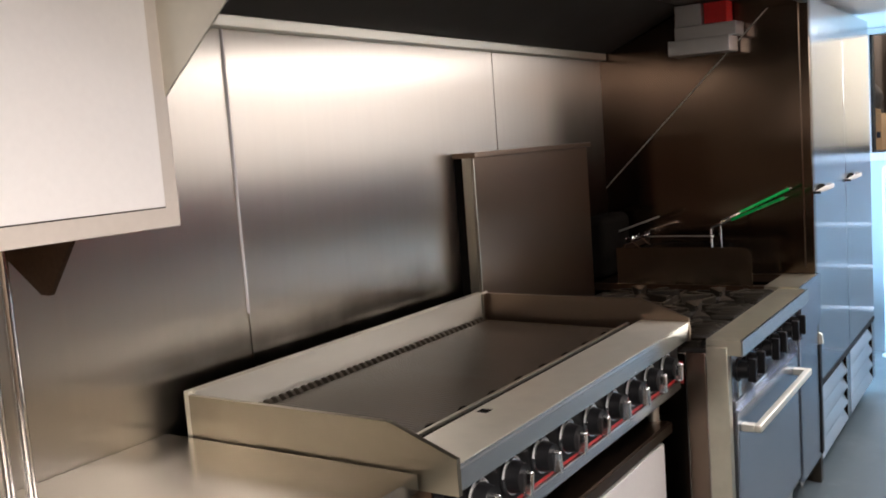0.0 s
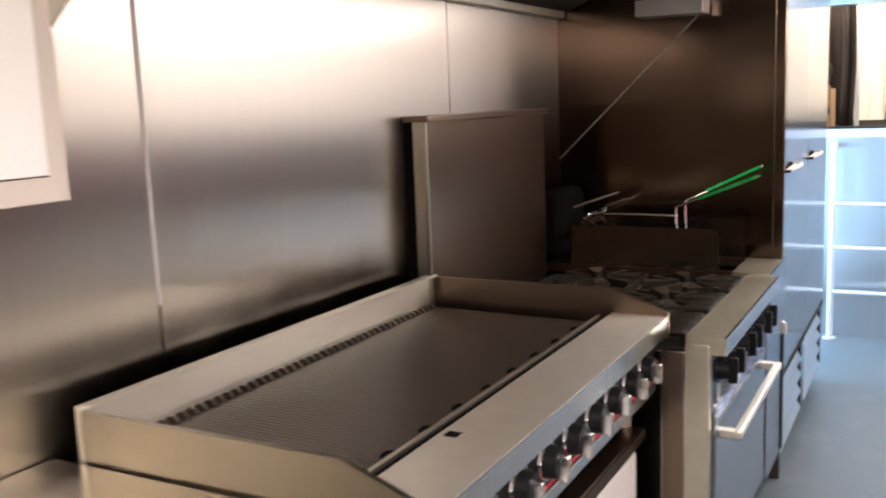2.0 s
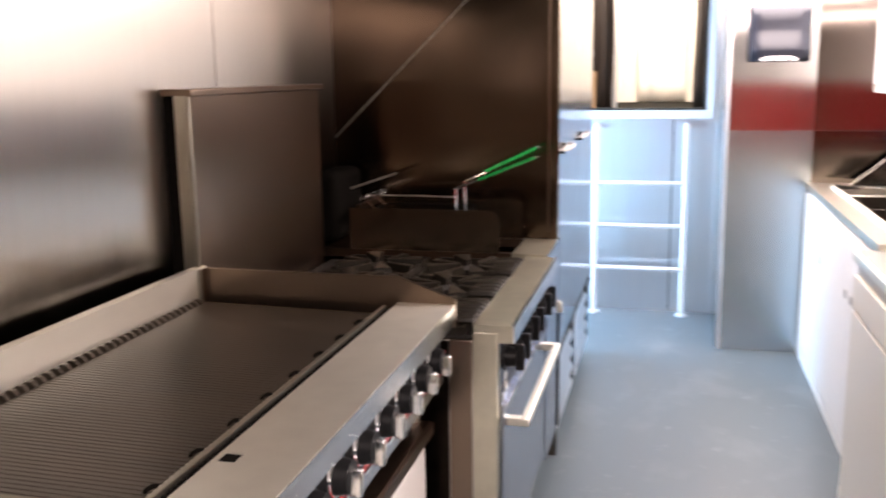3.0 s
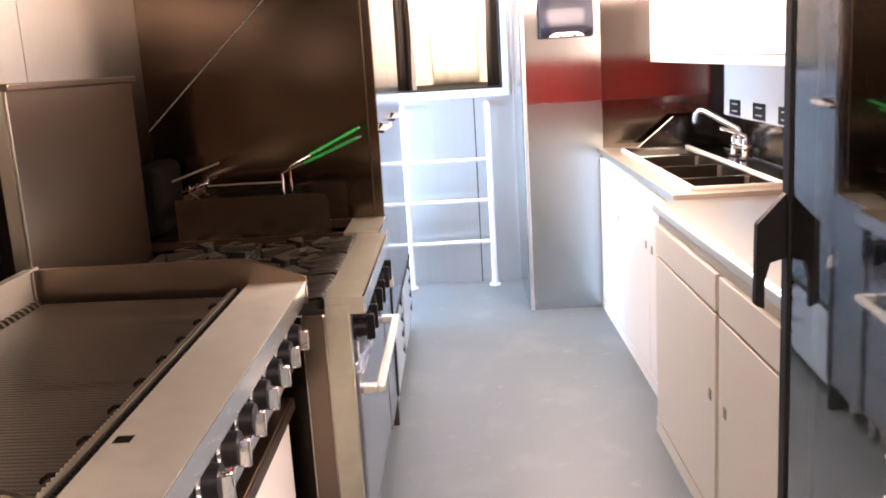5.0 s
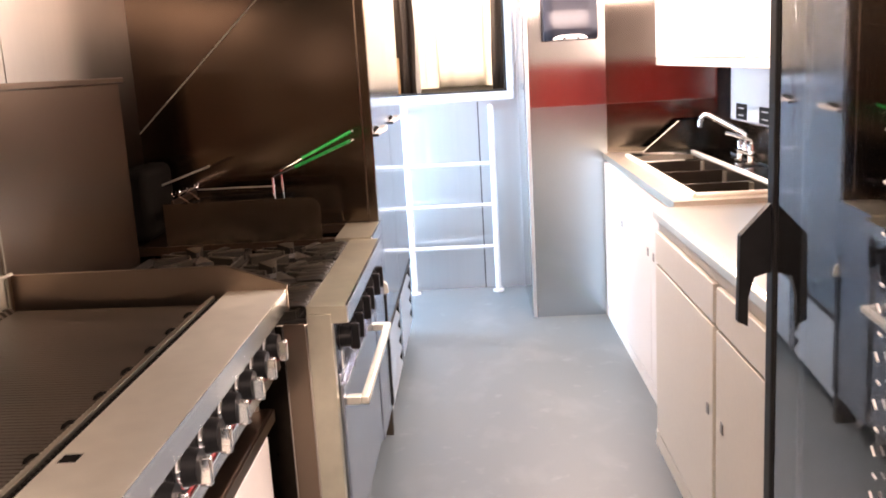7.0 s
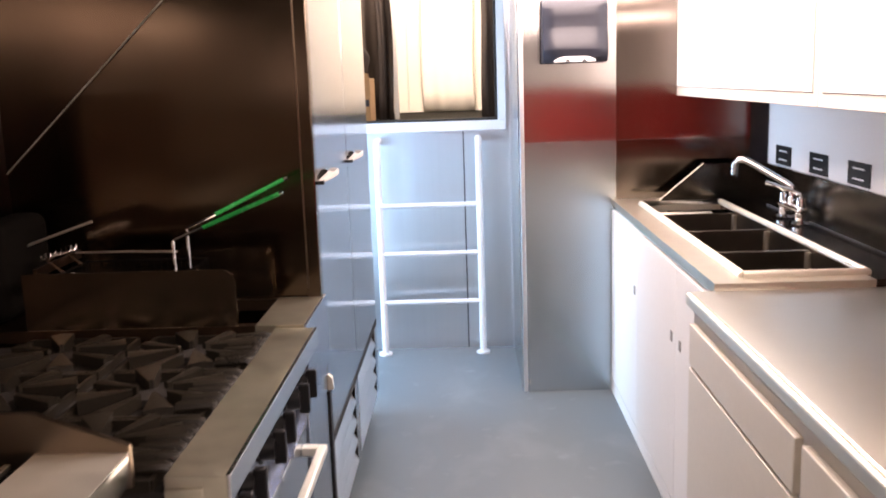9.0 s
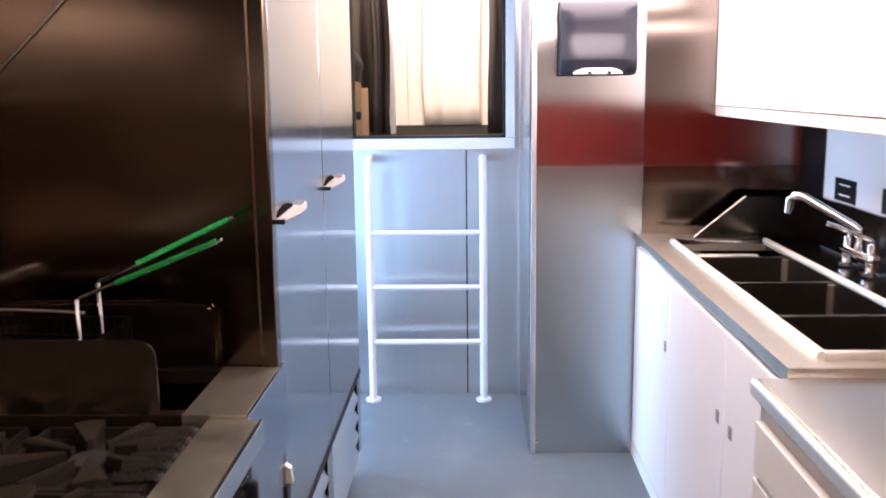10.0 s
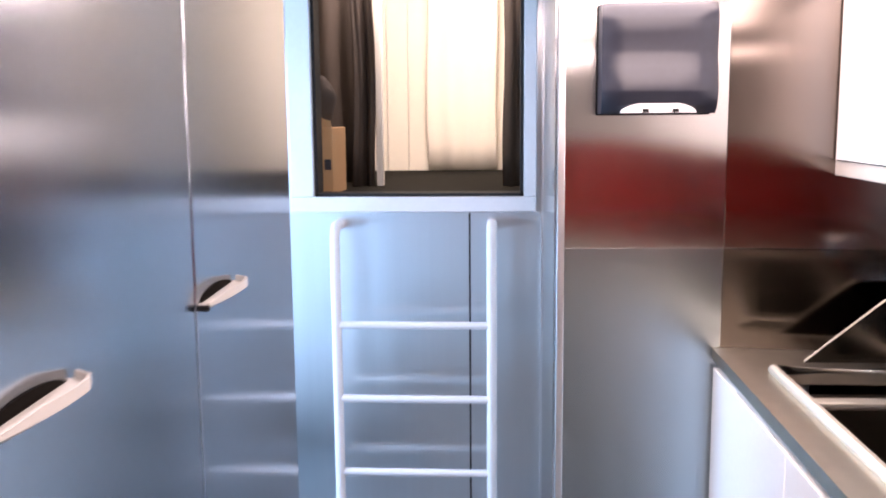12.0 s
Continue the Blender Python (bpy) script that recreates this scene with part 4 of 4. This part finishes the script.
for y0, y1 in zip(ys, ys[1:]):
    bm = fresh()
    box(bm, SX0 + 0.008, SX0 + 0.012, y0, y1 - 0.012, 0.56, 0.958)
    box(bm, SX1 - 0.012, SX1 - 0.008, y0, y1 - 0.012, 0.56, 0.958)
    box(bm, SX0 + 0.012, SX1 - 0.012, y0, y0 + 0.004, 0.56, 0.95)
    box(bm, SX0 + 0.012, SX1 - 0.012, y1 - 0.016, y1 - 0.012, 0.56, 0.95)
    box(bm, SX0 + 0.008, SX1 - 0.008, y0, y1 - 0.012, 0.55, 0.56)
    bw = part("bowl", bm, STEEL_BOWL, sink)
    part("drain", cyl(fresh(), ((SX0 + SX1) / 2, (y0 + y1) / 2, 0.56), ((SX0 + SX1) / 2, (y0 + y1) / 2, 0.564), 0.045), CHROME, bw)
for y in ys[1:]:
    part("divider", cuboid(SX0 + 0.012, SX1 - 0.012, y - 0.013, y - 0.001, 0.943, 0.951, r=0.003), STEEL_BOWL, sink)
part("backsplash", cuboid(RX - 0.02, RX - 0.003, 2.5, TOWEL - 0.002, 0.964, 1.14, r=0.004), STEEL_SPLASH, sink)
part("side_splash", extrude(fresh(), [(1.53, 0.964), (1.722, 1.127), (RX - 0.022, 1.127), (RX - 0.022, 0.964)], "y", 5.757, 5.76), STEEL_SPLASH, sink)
part("splash_edge", tube(fresh(), [(1.526, 5.756, 0.968), (1.722, 5.756, 1.13)], 0.0022, 8), STEEL_SINK, sink, "bright rolled edge")

tap = thing("faucet", "chrome wall faucet with swing spout and two levers", "faucet", (1.92, 5.12, 0.97))
part("body", cuboid(1.885, 1.925, 5.0, 5.24, 1.0, 1.028, r=0.012, seg=3), CHROME, tap)
for y in (5.03, 5.21):
    v = part("valve", cyl(fresh(), (1.905, y, 0.963), (1.905, y, 1.06), 0.021, 0.017), CHROME, tap)
    part("flange", cyl(fresh(), (1.905, y, 0.9625), (1.905, y, 0.975), 0.032), CHROME, v)
    part("lever", tube(fresh(), [(1.905, y, 1.06), (1.9, y + 0.003, 1.075), (1.87, y + 0.012, 1.088), (1.835, y + 0.022, 1.098)], 0.008, 8), CHROME, v)
part("spout", tube(fresh(), [(1.905, 5.12, 1.02), (1.905, 5.12, 1.07), (1.9, 5.123, 1.09), (1.885, 5.138, 1.105), (1.765, 5.245, 1.185), (1.752, 5.257, 1.19), (1.738, 5.27, 1.187), (1.728, 5.278, 1.175), (1.724, 5.282, 1.13)], 0.0135, 12), CHROME, tap)
part("collar", cyl(fresh(), (1.905, 5.12, 1.025), (1.905, 5.12, 1.05), 0.018), CHROME, tap)


def sign(y, z):
    s = thing("sink_sign", "small black plastic sign with white lettering on the wall", "sign", (RX, y, z), "sink signs")
    part("plate", cuboid(RX - 0.004, RX, y - 0.09, y + 0.09, z - 0.04, z + 0.04, r=0.001), BLACK, s)
    for dz in (0.018, -0.018):
        part("lettering", cuboid(RX - 0.0055, RX - 0.004, y - 0.045, y + 0.045, z + dz - 0.0028, z + dz + 0.0028), LETTER, s)


for y in (5.425, 5.04, 4.68):
    sign(y, 1.185)

cabinet_box("wall_cabinet", 1.634, RX - 0.002, 4.187, 5.935, 1.434, 2.07, 1, "white wall cabinet above the sink", -1, WHITE, FRAME)
cabinet_box("wall_cabinet", 1.634, RX - 0.002, 2.4, 4.183, 1.434, 2.07, 3, "white wall cabinet above the worktop", -1, WHITE, FRAME)

towel = thing("towel_dispenser", "smoky plastic paper towel dispenser on the steel wall", "dispenser", (1.15, TOWEL, 1.6))
bm = fresh()
prof = [(0.0, 1.6), (-0.1, 1.6), (-0.128, 1.62), (-0.14, 1.652), (-0.141, 1.66), (-0.136, 1.69), (-0.126, 1.72), (-0.118, 1.745), (-0.117, 1.76), (-0.121, 1.8), (-0.123, 1.835), (-0.118, 1.852), (-0.106, 1.87), (-0.085, 1.882), (0.0, 1.882)]
rows_ = []
for k in range(11):
    u = k / 10
    edge = 1 - (abs(2 * u - 1)) ** 8 * 0.22
    rows_.append([bm.verts.new((1.009 + 0.294 * u, TOWEL - 0.01 + p * edge, q)) for p, q in prof])
for r0, r1 in zip(rows_, rows_[1:]):
    for q in range(len(prof) - 1):
        bm.faces.new((r0[q], r0[q + 1], r1[q + 1], r1[q]))
bm.faces.new(rows_[0])
bm.faces.new(rows_[-1])
part("cover", bm, SMOKE, towel)
part("back_plate", cuboid(1.005, 1.307, TOWEL - 0.01, TOWEL - 0.001, 1.596, 1.886, r=0.003), BLACK, towel)
mo = part("mouth", extrude(fresh(), [(1.15 + 0.095 * math.cos(q), 1.602 + 0.028 * math.sin(q)) for q in [k * math.pi / 12 for k in range(13)]], "y", TOWEL - 0.14, TOWEL - 0.12), LETTER, towel, "pale rounded paper mouth")
for x in (1.11, 1.185):
    part("notch", cuboid(x, x + 0.016, TOWEL - 0.142, TOWEL - 0.139, 1.603, 1.612), BLACK, mo)

# ---- display cooler ----
cooler = thing("display_cooler", "black display cooler with a dark glass door and hook handle", "cooler", (1.0, 1.95, 0))
CX, CY0, CY1 = 1.0, 1.05, 1.95
bm = fresh()
box(bm, CX + 0.05, RX - 0.01, CY1 - 0.04, CY1 - 0.006, 0, 2.0)
box(bm, CX + 0.05, RX - 0.01, CY0, CY0 + 0.04, 0, 2.0)
box(bm, RX - 0.05, RX - 0.01, CY0 + 0.04, CY1 - 0.04, 0, 2.0)
box(bm, CX + 0.05, RX - 0.05, CY0 + 0.04, CY1 - 0.04, 0, 0.2)
box(bm, CX + 0.05, RX - 0.05, CY0 + 0.04, CY1 - 0.04, 1.95, 2.0)
part("cabinet", bm, BLACK, cooler)
part("side_panel", cuboid(CX + 0.05, RX - 0.01, CY1 - 0.006, CY1, 0.02, 2.0), WHITE, cooler, "white side panel")
part("side_band", cuboid(CX + 0.05, RX - 0.01, CY1, CY1 + 0.002, 0.77, 1.43), RED, cooler, "broad red band")
door = part("door", cuboid(CX, CX + 0.045, CY1 - 0.035, CY1, 0.1, 1.98, r=0.004), BLACK, cooler)
part("frame_bottom", cuboid(CX, CX + 0.045, CY0, CY1 - 0.035, 0.1, 0.2, r=0.004), BLACK, door)
part("frame_side", cuboid(CX, CX + 0.045, CY0, CY0 + 0.05, 0.2, 1.98, r=0.004), BLACK, door)
part("frame_head", cuboid(CX, CX + 0.045, CY0 + 0.05, CY1 - 0.035, 1.9, 1.98, r=0.004), BLACK, door)
part("pane", cuboid(CX + 0.004, CX + 0.01, CY0 + 0.05, CY1 - 0.035, 0.2, 1.9), GLASS, door)
part("handle", extrude(fresh(), [(CX, 1.305), (CX - 0.042, 1.26), (CX - 0.044, 1.135), (CX - 0.03, 1.128), (CX - 0.03, 1.17), (CX - 0.022, 1.2), (CX, 1.207)], "y", CY1 - 0.022, CY1 - 0.006), BLACK, door, "black hook handle")
for k in range(5):
    z = 0.45 + 0.3 * k
    bm = fresh()
    for j in range(12):
        x = CX + 0.1 + j * 0.07
        tube(bm, [(x, CY0 + 0.05, z), (x, CY1 - 0.05, z)], 0.003, 5)
    tube(bm, [(CX + 0.09, CY0 + 0.05, z), (CX + 0.09, CY1 - 0.05, z)], 0.005, 6)
    part("wire_shelf", bm, CHROME, cooler)
for k in range(22):
    z = 0.78 + k * 0.0505
    part("shelf_clip", tube(fresh(), [(CX - 0.0005, CY1 - 0.416, z), (CX - 0.0005, CY1 - 0.408, z + 0.001)], 0.0015, 6), LETTER, cooler, "small bright shelf clip")
    if z < 1.25:
        part("shelf_clip", tube(fresh(), [(CX - 0.0005, CY1 - 0.41, z + 0.022), (CX - 0.0005, CY1 - 0.402, z + 0.029)], 0.0016, 6), LETTER, cooler, "small bright shelf clip")


# the cooler stands a little askew, its near end towards the aisle
cooler.rotation_euler = (0, 0, radians(-2.4))

# bodies for the added ceiling lamps, out of view
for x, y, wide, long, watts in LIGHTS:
    cl = thing("added_ceiling_light", "flat white ceiling light panel, unseen and added to light the aisle", "lamp", (x, y, TOP), "ceiling lights")
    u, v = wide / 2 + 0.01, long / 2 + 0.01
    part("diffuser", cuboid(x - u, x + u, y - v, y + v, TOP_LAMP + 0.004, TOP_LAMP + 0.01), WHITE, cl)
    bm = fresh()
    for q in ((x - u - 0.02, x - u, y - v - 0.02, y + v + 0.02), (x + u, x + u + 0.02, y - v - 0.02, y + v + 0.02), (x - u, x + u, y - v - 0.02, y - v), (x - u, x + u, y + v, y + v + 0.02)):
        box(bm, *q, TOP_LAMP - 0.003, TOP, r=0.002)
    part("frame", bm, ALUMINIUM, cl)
